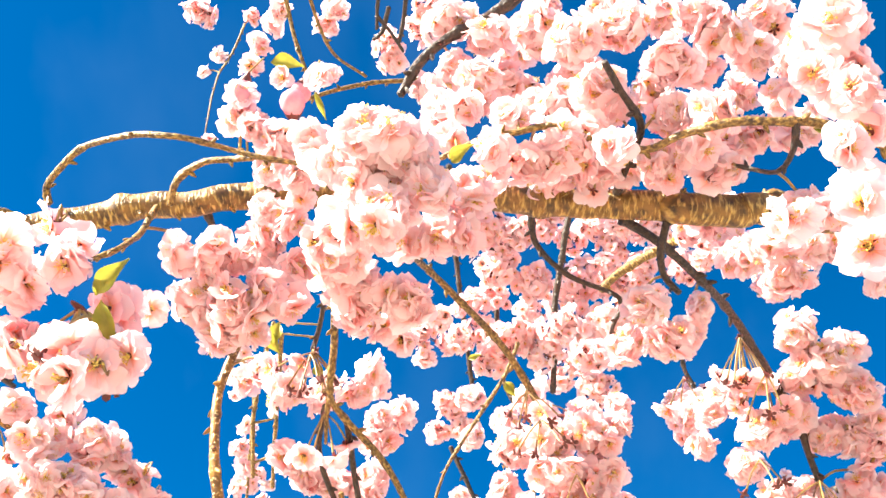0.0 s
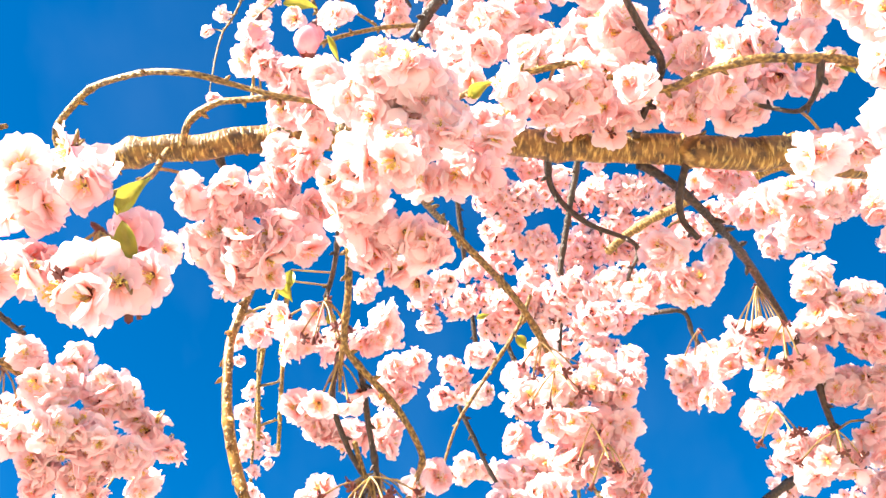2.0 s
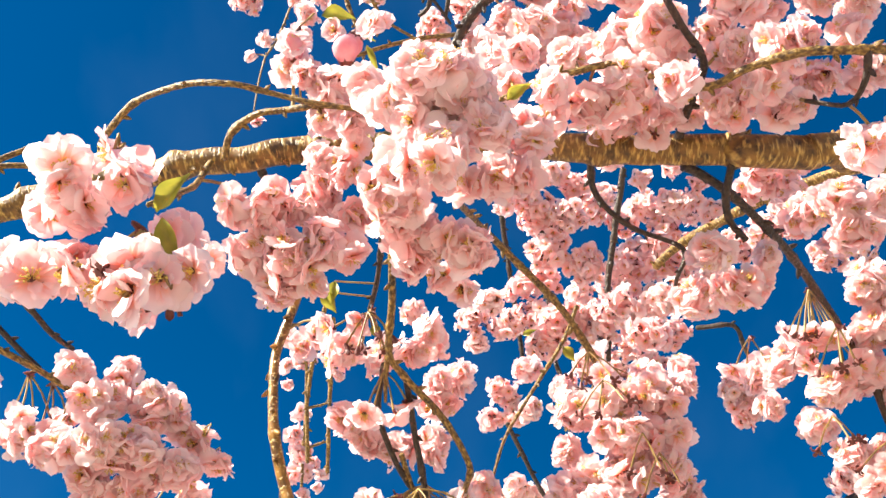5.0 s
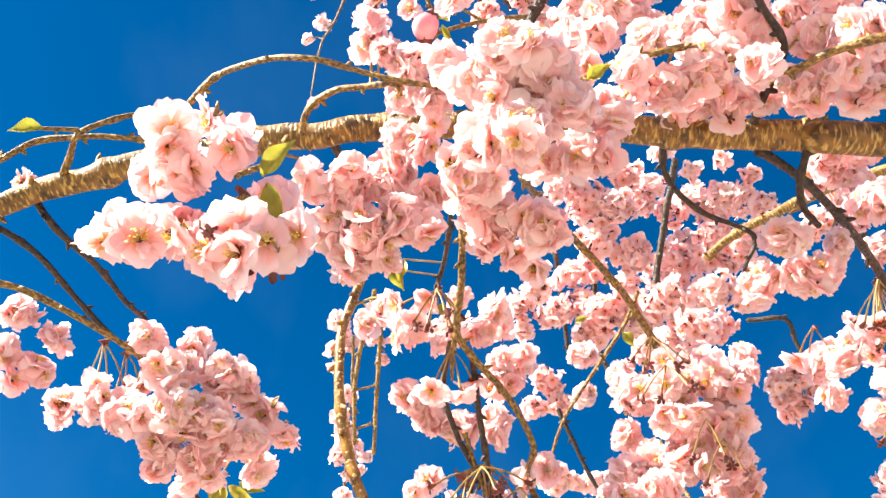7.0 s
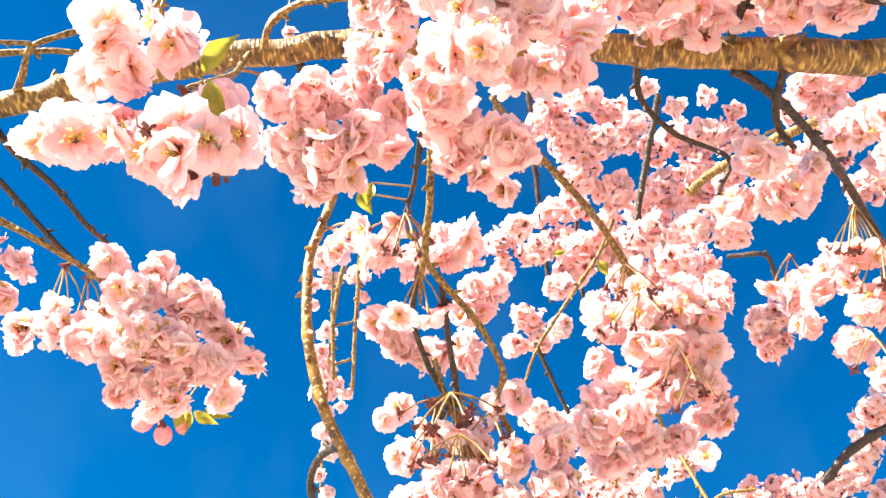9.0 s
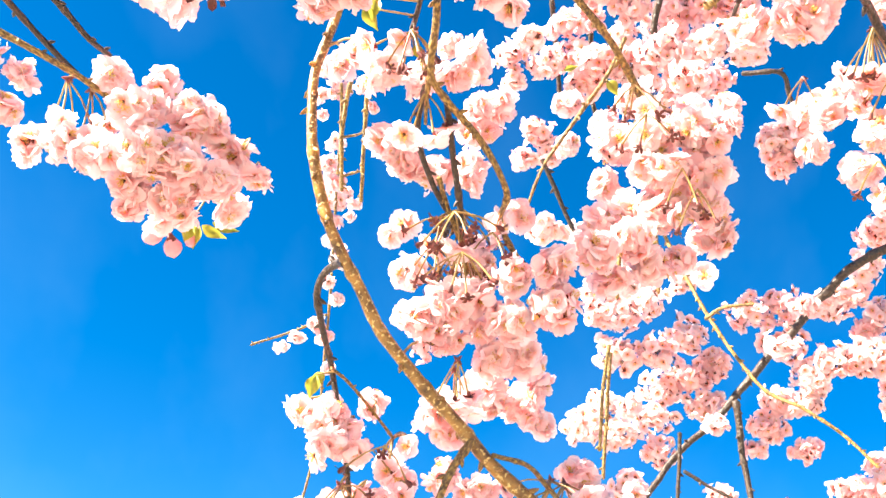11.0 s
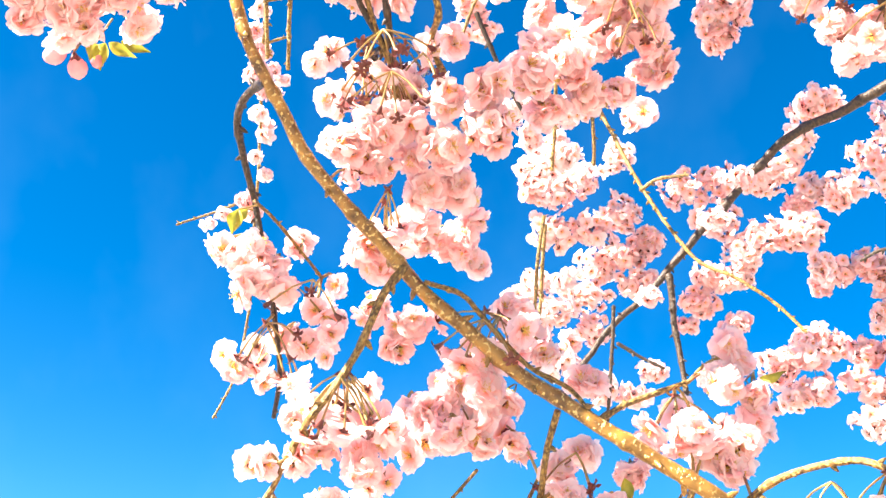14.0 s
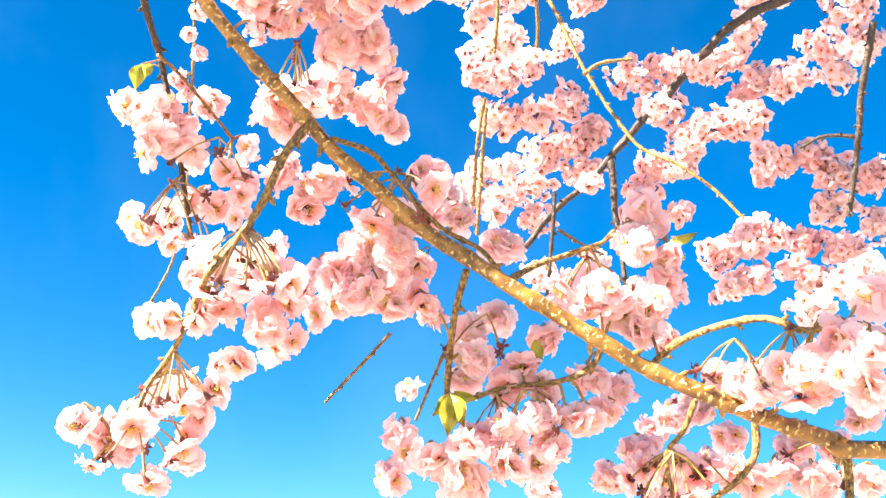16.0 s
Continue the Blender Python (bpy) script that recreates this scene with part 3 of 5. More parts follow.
branch("branchlet", "brown side branchlet behind the blossoms", [
    (0.585, 1.118, 2.782, 0.0076), (0.522, 1.142, 2.790, 0.0073), (0.451, 1.170, 2.787, 0.0069), (0.396, 1.194, 2.779, 0.0066),
    (0.345, 1.217, 2.767, 0.0062), (0.304, 1.243, 2.747, 0.0059),
])
branch("twig", "dark brown twig, shade painted into its bark", [
    (0.218, 0.643, 2.219, 0.0028), (0.221, 0.669, 2.211, 0.0026), (0.243, 0.693, 2.203, 0.0023), (0.278, 0.711, 2.196, 0.0021),
    (0.272, 0.726, 2.183, 0.0019), (0.269, 0.743, 2.180, 0.0017),
])
branch("twig", "dark brown twig, shade painted into its bark", [
    (0.278, 1.254, 3.003, 0.0057), (0.255, 1.337, 2.936, 0.0055), (0.238, 1.400, 2.878, 0.0053), (0.233, 1.453, 2.822, 0.0050),
    (0.227, 1.497, 2.770, 0.0048),
])
branch("twig", "reddish-brown slanting twig", [
    (0.120, 0.666, 2.221, 0.0028), (0.133, 0.739, 2.266, 0.0032), (0.162, 0.787, 2.266, 0.0035), (0.188, 0.826, 2.257, 0.0036),
    (0.208, 0.857, 2.238, 0.0038), (0.219, 0.876, 2.216, 0.0039),
])
branch("twig", "thin brown cherry twig with small nodes", [
    (-0.023, 0.587, 2.176, 0.0026), (-0.015, 0.568, 2.128, 0.0023), (-0.007, 0.542, 2.083, 0.0020), (-0.016, 0.536, 2.069, 0.0018),
])
branch("twig", "olive-golden hanging twig that forks", [
    (0.086, 0.625, 2.171, 0.0030), (0.085, 0.652, 2.162, 0.0029), (0.080, 0.689, 2.142, 0.0029), (0.074, 0.720, 2.124, 0.0028),
    (0.081, 0.739, 2.119, 0.0028), (0.102, 0.767, 2.107, 0.0028), (0.120, 0.798, 2.086, 0.0027), (0.112, 0.834, 2.085, 0.0026),
    (0.126, 0.861, 2.068, 0.0026), (0.149, 0.876, 2.067, 0.0025),
])
branch("twig", "thin brown cherry twig with small nodes", [
    (0.075, 0.717, 2.127, 0.0027), (0.069, 0.737, 2.119, 0.0020), (0.068, 0.749, 2.105, 0.0012),
])
branch("twig", "dark brown twig, shade painted into its bark", [
    (0.074, 0.660, 2.193, 0.0024), (0.066, 0.692, 2.192, 0.0023), (0.060, 0.713, 2.185, 0.0022), (0.052, 0.732, 2.179, 0.0021),
])
branch("twig", "dark brown twig, shade painted into its bark", [
    (0.066, 0.739, 2.131, 0.0024), (0.057, 0.776, 2.116, 0.0025), (0.065, 0.807, 2.097, 0.0025), (0.079, 0.832, 2.082, 0.0025),
    (0.065, 0.856, 2.096, 0.0025),
])
branch("twig", "dark brown twig, shade painted into its bark", [
    (0.080, 0.747, 2.125, 0.0028), (0.081, 0.790, 2.106, 0.0028), (0.085, 0.823, 2.079, 0.0027), (0.068, 0.857, 2.096, 0.0027),
    (0.063, 0.874, 2.071, 0.0026), (0.061, 0.890, 2.046, 0.0025),
])
branch("twig", "thin brown cherry twig with small nodes", [
    (0.069, 0.804, 2.102, 0.0025), (0.076, 0.822, 2.084, 0.0022), (0.086, 0.840, 2.065, 0.0019), (0.089, 0.857, 2.045, 0.0016),
])
branch("twig", "pale thin hanging twig", [
    (0.199, 0.844, 2.280, 0.0025), (0.185, 0.864, 2.259, 0.0022), (0.149, 0.896, 2.220, 0.0020), (0.130, 0.913, 2.196, 0.0017),
    (0.117, 0.933, 2.167, 0.0015),
])
branch("twig", "pale thin hanging twig", [
    (-0.181, 1.240, 2.710, 0.0042), (-0.195, 1.271, 2.672, 0.0040), (-0.213, 1.321, 2.611, 0.0038),
    (-0.215, 1.350, 2.577, 0.0036), (-0.216, 1.385, 2.537, 0.0034),
])
branch("twig", "pale thin hanging twig", [
    (-0.171, 1.253, 2.699, 0.0042), (-0.177, 1.298, 2.653, 0.0040), (-0.181, 1.325, 2.622, 0.0038),
    (-0.185, 1.357, 2.583, 0.0036), (-0.189, 1.402, 2.529, 0.0034),
])
branch("twig", "pale thin hanging twig", [
    (-0.271, 1.426, 2.794, 0.0033), (-0.273, 1.469, 2.746, 0.0031), (-0.282, 1.523, 2.683, 0.0030),
    (-0.290, 1.597, 2.589, 0.0029), (-0.294, 1.653, 2.493, 0.0028), (-0.301, 1.706, 2.400, 0.0027),
    (-0.304, 1.747, 2.324, 0.0025), (-0.322, 1.792, 2.220, 0.0024), (-0.352, 1.810, 2.149, 0.0023),
])
branch("twig", "thin brown cherry twig with small nodes", [
    (-0.298, 1.658, 2.483, 0.0025), (-0.334, 1.659, 2.458, 0.0023), (-0.419, 1.659, 2.422, 0.0021),
])
branch("twig", "hooked twig, shade painted into its dark brown bark", [
    (0.013, 0.802, 2.026, 0.0035), (0.003, 0.815, 2.035, 0.0034), (-0.012, 0.832, 2.036, 0.0033), (-0.020, 0.848, 2.029, 0.0032),
    (-0.020, 0.866, 2.020, 0.0030), (-0.019, 0.883, 2.011, 0.0029), (-0.019, 0.903, 2.005, 0.0028), (-0.016, 0.914, 1.992, 0.0027),
    (-0.012, 0.920, 1.978, 0.0026), (-0.008, 0.928, 1.963, 0.0024), (-0.004, 0.945, 1.935, 0.0023), (-0.000, 0.974, 1.898, 0.0022),
    (-0.003, 0.987, 1.867, 0.0021),
])
branch("twig", "thin brown cherry twig with small nodes", [
    (-0.010, 0.884, 1.988, 0.0016), (-0.000, 0.912, 1.987, 0.0014), (0.026, 0.956, 1.966, 0.0013),
])
branch("twig", "golden twig with long flower stalks", [
    (0.103, 0.866, 1.929, 0.0032), (0.092, 0.863, 1.906, 0.0031), (0.086, 0.863, 1.888, 0.0030), (0.080, 0.865, 1.870, 0.0028),
    (0.073, 0.862, 1.852, 0.0027), (0.066, 0.858, 1.835, 0.0026), (0.057, 0.860, 1.823, 0.0025), (0.039, 0.896, 1.816, 0.0024),
    (0.024, 0.920, 1.797, 0.0023), (0.006, 0.932, 1.774, 0.0021), (0.000, 0.936, 1.753, 0.0020), (-0.010, 0.935, 1.742, 0.0019),
])
branch("twig", "thin brown cherry twig with small nodes", [
    (0.202, 0.911, 1.852, 0.0028), (0.195, 0.931, 1.830, 0.0026), (0.191, 0.952, 1.801, 0.0024), (0.191, 0.960, 1.778, 0.0022),
])
branch("twig", "thin brown cherry twig with small nodes", [
    (0.288, 0.944, 1.820, 0.0029), (0.280, 0.940, 1.802, 0.0026), (0.260, 0.945, 1.793, 0.0023), (0.230, 0.947, 1.789, 0.0020),
    (0.207, 0.949, 1.781, 0.0018),
])
branch("twig", "golden arching twig", [
    (0.321, 0.954, 1.810, 0.0029), (0.334, 0.938, 1.819, 0.0028), (0.356, 0.921, 1.825, 0.0027), (0.379, 0.904, 1.825, 0.0026),
    (0.399, 0.892, 1.814, 0.0025), (0.417, 0.875, 1.814, 0.0024),
])
branch("twig", "thin brown cherry twig with small nodes", [
    (0.346, 0.957, 1.788, 0.0026), (0.339, 0.964, 1.769, 0.0022), (0.330, 0.969, 1.757, 0.0018), (0.334, 0.975, 1.731, 0.0015),
])
branch("twig", "thin brown cherry twig with small nodes", [
    (0.383, 0.961, 1.782, 0.0030), (0.384, 0.968, 1.760, 0.0027), (0.374, 0.974, 1.744, 0.0025), (0.356, 0.981, 1.730, 0.0022),
])
branch("twig", "thin brown cherry twig with small nodes", [
    (0.437, 0.961, 1.765, 0.0034), (0.439, 0.965, 1.749, 0.0032), (0.439, 0.970, 1.729, 0.0030),
])
branch("twig", "thin brown cherry twig with small nodes", [
    (0.228, 0.923, 1.852, 0.0025), (0.245, 0.928, 1.864, 0.0023), (0.267, 0.933, 1.875, 0.0021), (0.287, 0.937, 1.885, 0.0019),
])
branch("twig", "reddish-brown twig along the branch", [
    (0.116, 0.874, 1.922, 0.0021), (0.138, 0.895, 1.924, 0.0021), (0.151, 0.908, 1.915, 0.0020), (0.182, 0.926, 1.888, 0.0020),
    (0.209, 0.933, 1.876, 0.0019), (0.222, 0.930, 1.859, 0.0018),
])
branch("twig", "thin brown cherry twig with small nodes", [
    (0.146, 0.998, 1.838, 0.0016), (0.127, 1.003, 1.816, 0.0014), (0.104, 1.008, 1.790, 0.0012),
])
branch("twig", "thin brown cherry twig with small nodes", [
    (0.190, 0.983, 1.831, 0.0015), (0.180, 0.991, 1.809, 0.0013), (0.168, 0.999, 1.778, 0.0011),
])
branch("far_branch", "forking branch behind, shade painted into its dark brown bark", [
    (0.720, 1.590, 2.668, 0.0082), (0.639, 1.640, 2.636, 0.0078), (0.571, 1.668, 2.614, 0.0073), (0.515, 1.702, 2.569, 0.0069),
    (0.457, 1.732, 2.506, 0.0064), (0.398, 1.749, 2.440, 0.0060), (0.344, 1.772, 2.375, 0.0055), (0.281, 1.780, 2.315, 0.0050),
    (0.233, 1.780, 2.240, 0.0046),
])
branch("twig", "dark brown twig, shade painted into its bark", [
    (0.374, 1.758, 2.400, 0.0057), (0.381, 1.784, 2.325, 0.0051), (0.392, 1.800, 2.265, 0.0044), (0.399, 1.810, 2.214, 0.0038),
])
branch("twig", "pale crossing twig", [
    (0.231, 1.662, 2.743, 0.0042), (0.253, 1.662, 2.677, 0.0040), (0.286, 1.662, 2.595, 0.0038), (0.321, 1.662, 2.512, 0.0036),
    (0.363, 1.662, 2.436, 0.0034), (0.405, 1.662, 2.375, 0.0033), (0.458, 1.650, 2.338, 0.0031), (0.510, 1.650, 2.300, 0.0029),
    (0.549, 1.650, 2.253, 0.0027),
])
branch("twig", "thin brown cherry twig with small nodes", [
    (0.319, 1.613, 2.466, 0.0036), (0.344, 1.604, 2.481, 0.0032), (0.389, 1.598, 2.485, 0.0027),
])
branch("twig", "thin brown cherry twig with small nodes", [
    (0.176, 1.551, 2.382, 0.0034), (0.170, 1.573, 2.344, 0.0032), (0.164, 1.623, 2.248, 0.0030),
])
branch("twig", "thin brown cherry twig with small nodes", [
    (0.189, 1.517, 2.596, 0.0035), (0.188, 1.559, 2.545, 0.0033), (0.186, 1.598, 2.491, 0.0031),
])
branch("twig", "thin brown cherry twig with small nodes", [
    (0.238, 1.517, 2.598, 0.0035), (0.246, 1.559, 2.546, 0.0033), (0.249, 1.594, 2.499, 0.0031),
])
branch("twig", "thin brown cherry twig with small nodes", [
    (0.177, 1.597, 2.394, 0.0034), (0.173, 1.641, 2.320, 0.0032), (0.169, 1.689, 2.231, 0.0030),
])
branch("twig", "dark brown twig, shade painted into its bark", [
    (0.283, 1.743, 2.334, 0.0037), (0.283, 1.771, 2.278, 0.0035), (0.277, 1.818, 2.167, 0.0032),
])
branch("twig", "dark brown twig, shade painted into its bark", [
    (0.291, 1.768, 2.282, 0.0037), (0.325, 1.775, 2.263, 0.0032), (0.363, 1.779, 2.246, 0.0028),
])
branch("twig", "dark brown twig, shade painted into its bark", [
    (0.722, 1.544, 2.517, 0.0054), (0.715, 1.602, 2.427, 0.0050), (0.714, 1.652, 2.342, 0.0045), (0.709, 1.689, 2.282, 0.0041),
])
branch("twig", "dark brown twig, shade painted into its bark", [
    (0.713, 1.629, 2.379, 0.0036), (0.668, 1.641, 2.386, 0.0032), (0.640, 1.657, 2.375, 0.0027),
])
branch("twig", "dark brown twig, shade painted into its bark", [
    (0.356, 1.310, 2.687, 0.0042), (0.407, 1.306, 2.681, 0.0039), (0.419, 1.326, 2.655, 0.0037), (0.430, 1.339, 2.637, 0.0034),
])
branch("twig", "dark brown twig, shade painted into its bark", [
    (0.058, 1.306, 3.160, 0.0052), (0.059, 1.411, 3.079, 0.0049), (0.069, 1.527, 2.976, 0.0045),
    (0.081, 1.614, 2.882, 0.0042),
])
branch("twig", "dark brown twig, shade painted into its bark", [
    (0.126, 1.380, 3.093, 0.0052), (0.134, 1.459, 3.027, 0.0049), (0.132, 1.575, 2.907, 0.0045), (0.161, 1.630, 2.843, 0.0042),
])
branch("twig", "dark brown twig, shade painted into its bark", [
    (0.104, 1.153, 2.405, 0.0034), (0.132, 1.194, 2.353, 0.0030), (0.161, 1.223, 2.311, 0.0027),
])
branch("branchlet", "dark brown twig, shade painted into its bark", [
    (0.223, 0.556, 2.372, 0.0050), (0.195, 0.568, 2.357, 0.0046), (0.166, 0.574, 2.346, 0.0042), (0.141, 0.585, 2.328, 0.0038),
    (0.126, 0.598, 2.307, 0.0034),
])
branch("twig", "thin brown cherry twig with small nodes", [
    (0.139, 0.596, 2.322, 0.0022), (0.105, 0.594, 2.319, 0.0020), (0.078, 0.590, 2.305, 0.0019), (0.059, 0.587, 2.291, 0.0017),
])
branch("twig", "dark brown twig, shade painted into its bark", [
    (0.076, 0.765, 2.798, 0.0037), (0.067, 0.801, 2.802, 0.0033), (0.057, 0.833, 2.792, 0.0029),
])
branch("twig", "dark brown twig, shade painted into its bark", [
    (0.050, 0.787, 2.799, 0.0037), (0.037, 0.819, 2.797, 0.0033), (0.025, 0.826, 2.793, 0.0029),
])
branch("twig", "thin brown cherry twig with small nodes", [
    (0.039, 0.585, 2.450, 0.0020), (0.044, 0.616, 2.446, 0.0019), (0.054, 0.638, 2.437, 0.0017), (0.079, 0.657, 2.431, 0.0015),
])
branch("twig", "thin brown cherry twig with small nodes", [
    (-0.215, 1.372, 2.553, 0.0025), (-0.201, 1.372, 2.560, 0.0021), (-0.187, 1.373, 2.565, 0.0017),
])
branch("twig", "thin brown cherry twig with small nodes", [
    (-0.214, 1.334, 2.597, 0.0025), (-0.197, 1.336, 2.602, 0.0021), (-0.183, 1.337, 2.608, 0.0017),
])
branch("twig", "thin brown cherry twig with small nodes", [
    (0.046, 0.517, 2.350, 0.0022), (0.048, 0.539, 2.341, 0.0020), (0.052, 0.555, 2.327, 0.0019), (0.061, 0.575, 2.306, 0.0017),
])
branch("twig", "dark brown twig, shade painted into its bark", [
    (0.059, 0.712, 2.710, 0.0027), (0.050, 0.743, 2.711, 0.0024), (0.046, 0.765, 2.707, 0.0020),
])
branch("twig", "dark brown twig, shade painted into its bark", [
    (0.049, 0.749, 2.711, 0.0027), (0.062, 0.770, 2.707, 0.0024), (0.075, 0.791, 2.697, 0.0020),
])
branch("twig", "thin hanging thread of a twig with few small flowers", [
    (-0.199, 0.900, 2.997, 0.0022), (-0.199, 0.900, 2.946, 0.0020), (-0.203, 0.900, 2.898, 0.0018), (-0.209, 0.900, 2.858, 0.0016),
    (-0.206, 0.900, 2.800, 0.0014), (-0.199, 0.900, 2.736, 0.0012), (-0.194, 0.900, 2.703, 0.0010),
])

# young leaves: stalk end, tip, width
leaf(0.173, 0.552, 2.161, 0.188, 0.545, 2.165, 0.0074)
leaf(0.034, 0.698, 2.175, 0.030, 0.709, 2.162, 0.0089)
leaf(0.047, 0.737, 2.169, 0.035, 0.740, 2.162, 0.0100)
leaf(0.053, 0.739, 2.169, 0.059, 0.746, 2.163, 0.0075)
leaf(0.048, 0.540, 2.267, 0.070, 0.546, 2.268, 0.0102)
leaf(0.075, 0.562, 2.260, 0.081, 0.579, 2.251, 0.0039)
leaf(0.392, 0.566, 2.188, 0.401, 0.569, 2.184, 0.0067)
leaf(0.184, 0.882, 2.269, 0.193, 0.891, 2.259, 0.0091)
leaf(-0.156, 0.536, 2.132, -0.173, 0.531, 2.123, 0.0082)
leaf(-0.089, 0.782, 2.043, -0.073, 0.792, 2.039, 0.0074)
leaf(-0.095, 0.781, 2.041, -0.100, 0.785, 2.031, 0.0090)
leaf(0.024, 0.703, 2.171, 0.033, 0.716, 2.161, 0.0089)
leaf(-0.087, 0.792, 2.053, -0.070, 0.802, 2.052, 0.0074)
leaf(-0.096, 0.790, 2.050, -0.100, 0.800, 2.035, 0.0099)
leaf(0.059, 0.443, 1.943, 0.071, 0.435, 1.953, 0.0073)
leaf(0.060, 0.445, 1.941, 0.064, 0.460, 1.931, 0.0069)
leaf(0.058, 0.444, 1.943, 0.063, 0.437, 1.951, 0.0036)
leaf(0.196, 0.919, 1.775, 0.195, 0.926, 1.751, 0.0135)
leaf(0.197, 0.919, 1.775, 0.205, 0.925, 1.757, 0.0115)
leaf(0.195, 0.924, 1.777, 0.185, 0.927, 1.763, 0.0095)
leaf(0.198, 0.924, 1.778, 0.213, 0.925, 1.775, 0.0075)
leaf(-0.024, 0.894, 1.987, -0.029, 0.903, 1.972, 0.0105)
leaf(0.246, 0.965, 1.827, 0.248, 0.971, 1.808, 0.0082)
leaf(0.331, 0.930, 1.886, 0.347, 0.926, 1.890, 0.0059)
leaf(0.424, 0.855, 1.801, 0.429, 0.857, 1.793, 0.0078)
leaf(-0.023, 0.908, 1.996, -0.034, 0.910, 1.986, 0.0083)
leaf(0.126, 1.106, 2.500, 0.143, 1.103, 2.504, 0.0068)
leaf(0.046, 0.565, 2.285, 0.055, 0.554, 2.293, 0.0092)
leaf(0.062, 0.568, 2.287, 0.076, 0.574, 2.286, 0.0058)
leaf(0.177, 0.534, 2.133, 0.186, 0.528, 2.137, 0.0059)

# closed buds: calyx end, tip, width
bud(-0.126, 0.781, 2.041, -0.125, 0.789, 2.031, 0.0140)
bud(-0.114, 0.790, 2.038, -0.112, 0.799, 2.027, 0.0131)
bud(-0.103, 0.791, 2.045, -0.101, 0.799, 2.036, 0.0099)
bud(0.044, 0.534, 2.198, 0.042, 0.518, 2.206, 0.0137)
bud(0.076, 0.536, 2.192, 0.077, 0.521, 2.202, 0.0170)
bud(0.092, 0.884, 1.827, 0.094, 0.887, 1.820, 0.0049)
bud(0.357, 0.975, 1.755, 0.366, 0.974, 1.752, 0.0059)
bud(0.029, 0.550, 2.266, 0.022, 0.562, 2.257, 0.0138)
bud(0.072, 0.548, 2.253, 0.065, 0.560, 2.245, 0.0158)

# bare stalks: knot, number, spread, length
bare_stalks(0.207, 0.815, 2.200, 5, 1.10, 0.030)
bare_stalks(0.241, 0.825, 2.127, 3, 0.90, 0.030)
bare_stalks(0.083, 0.808, 2.075, 6, 1.20, 0.030)
bare_stalks(0.108, 0.827, 2.071, 3, 1.00, 0.030)
bare_stalks(0.060, 0.704, 2.148, 6, 1.20, 0.030)
bare_stalks(0.370, 0.774, 2.211, 4, 0.50, 0.034)
bare_stalks(0.389, 0.797, 2.195, 3, 0.70, 0.034)
bare_stalks(0.421, 0.849, 2.132, 4, 1.00, 0.030)
bare_stalks(0.216, 0.827, 2.181, 5, 1.10, 0.030)
bare_stalks(0.091, 0.813, 2.044, 6, 1.00, 0.032)
bare_stalks(0.252, 0.836, 2.117, 3, 1.00, 0.030)
bare_stalks(0.383, 0.856, 2.158, 3, 1.00, 0.030)
bare_stalks(0.035, 0.901, 1.936, 3, 1.10, 0.030)
bare_stalks(0.003, 0.920, 1.912, 4, 1.10, 0.030)
bare_stalks(0.009, 0.919, 1.749, 5, 1.10, 0.032)
bare_stalks(0.028, 0.908, 1.790, 4, 0.80, 0.034)
bare_stalks(0.153, 0.900, 1.909, 4, 1.10, 0.032)
bare_stalks(0.332, 0.959, 1.756, 6, 0.90, 0.030)
bare_stalks(0.214, 0.950, 1.838, 3, 1.00, 0.030)
bare_stalks(0.360, 0.899, 1.810, 4, 0.90, 0.030)
bare_stalks(0.074, 0.854, 1.847, 5, 0.90, 0.034)
bare_stalks(0.441, 0.980, 1.773, 4, 1.00, 0.030)
bare_stalks(0.239, 0.928, 1.782, 4, 1.00, 0.028)
bare_stalks(0.069, 0.832, 2.088, 5, 1.25, 0.030)
bare_stalks(0.084, 0.830, 2.093, 5, 1.20, 0.032)
bare_stalks(0.067, 0.835, 2.068, 6, 0.80, 0.030)
bare_stalks(0.080, 0.844, 2.062, 4, 0.90, 0.030)
bare_stalks(0.050, 0.454, 1.943, 6, 0.90, 0.028)

# loose umbels: knot, number of flowers, spread, length of the stalks
spray(0.055, 0.729, 2.173, 8, 1.20, 0.030)
spray(0.376, 0.795, 2.232, 4, 0.50, 0.034)
spray(0.397, 0.827, 2.220, 4, 0.70, 0.034)
spray(0.219, 0.869, 2.216, 7, 1.10, 0.030)
spray(0.046, 0.455, 1.948, 7, 0.95, 0.024)
spray(0.431, 0.880, 2.155, 4, 0.90, 0.030)
spray(0.338, 0.860, 2.247, 3, 0.80, 0.030)
spray(-0.166, 0.691, 2.098, 4, 0.45, 0.035)
spray(-0.153, 0.701, 2.097, 3, 0.50, 0.030)
spray(0.068, 0.735, 2.121, 4, 0.80, 0.030)
spray(0.083, 0.838, 2.094, 8, 1.30, 0.032)
spray(0.218, 0.871, 2.234, 6, 1.20, 0.032)
spray(0.379, 0.804, 2.235, 4, 0.60, 0.036)
spray(0.392, 0.830, 2.220, 4, 0.70, 0.032)
spray(0.078, 0.903, 2.000, 4, 0.50, 0.028)
spray(0.086, 0.835, 2.064, 8, 0.90, 0.034)
spray(-0.003, 0.932, 1.917, 3, 1.20, 0.032)
spray(0.084, 0.879, 1.995, 4, 0.50, 0.028)
spray(0.152, 0.920, 1.924, 5, 1.30, 0.034)
spray(0.075, 0.865, 1.855, 6, 0.90, 0.036)
spray(-0.007, 0.965, 1.930, 3, 1.20, 0.034)
spray(-0.000, 0.940, 1.958, 3, 1.20, 0.036)
spray(-0.001, 0.972, 1.919, 4, 1.10, 0.032)
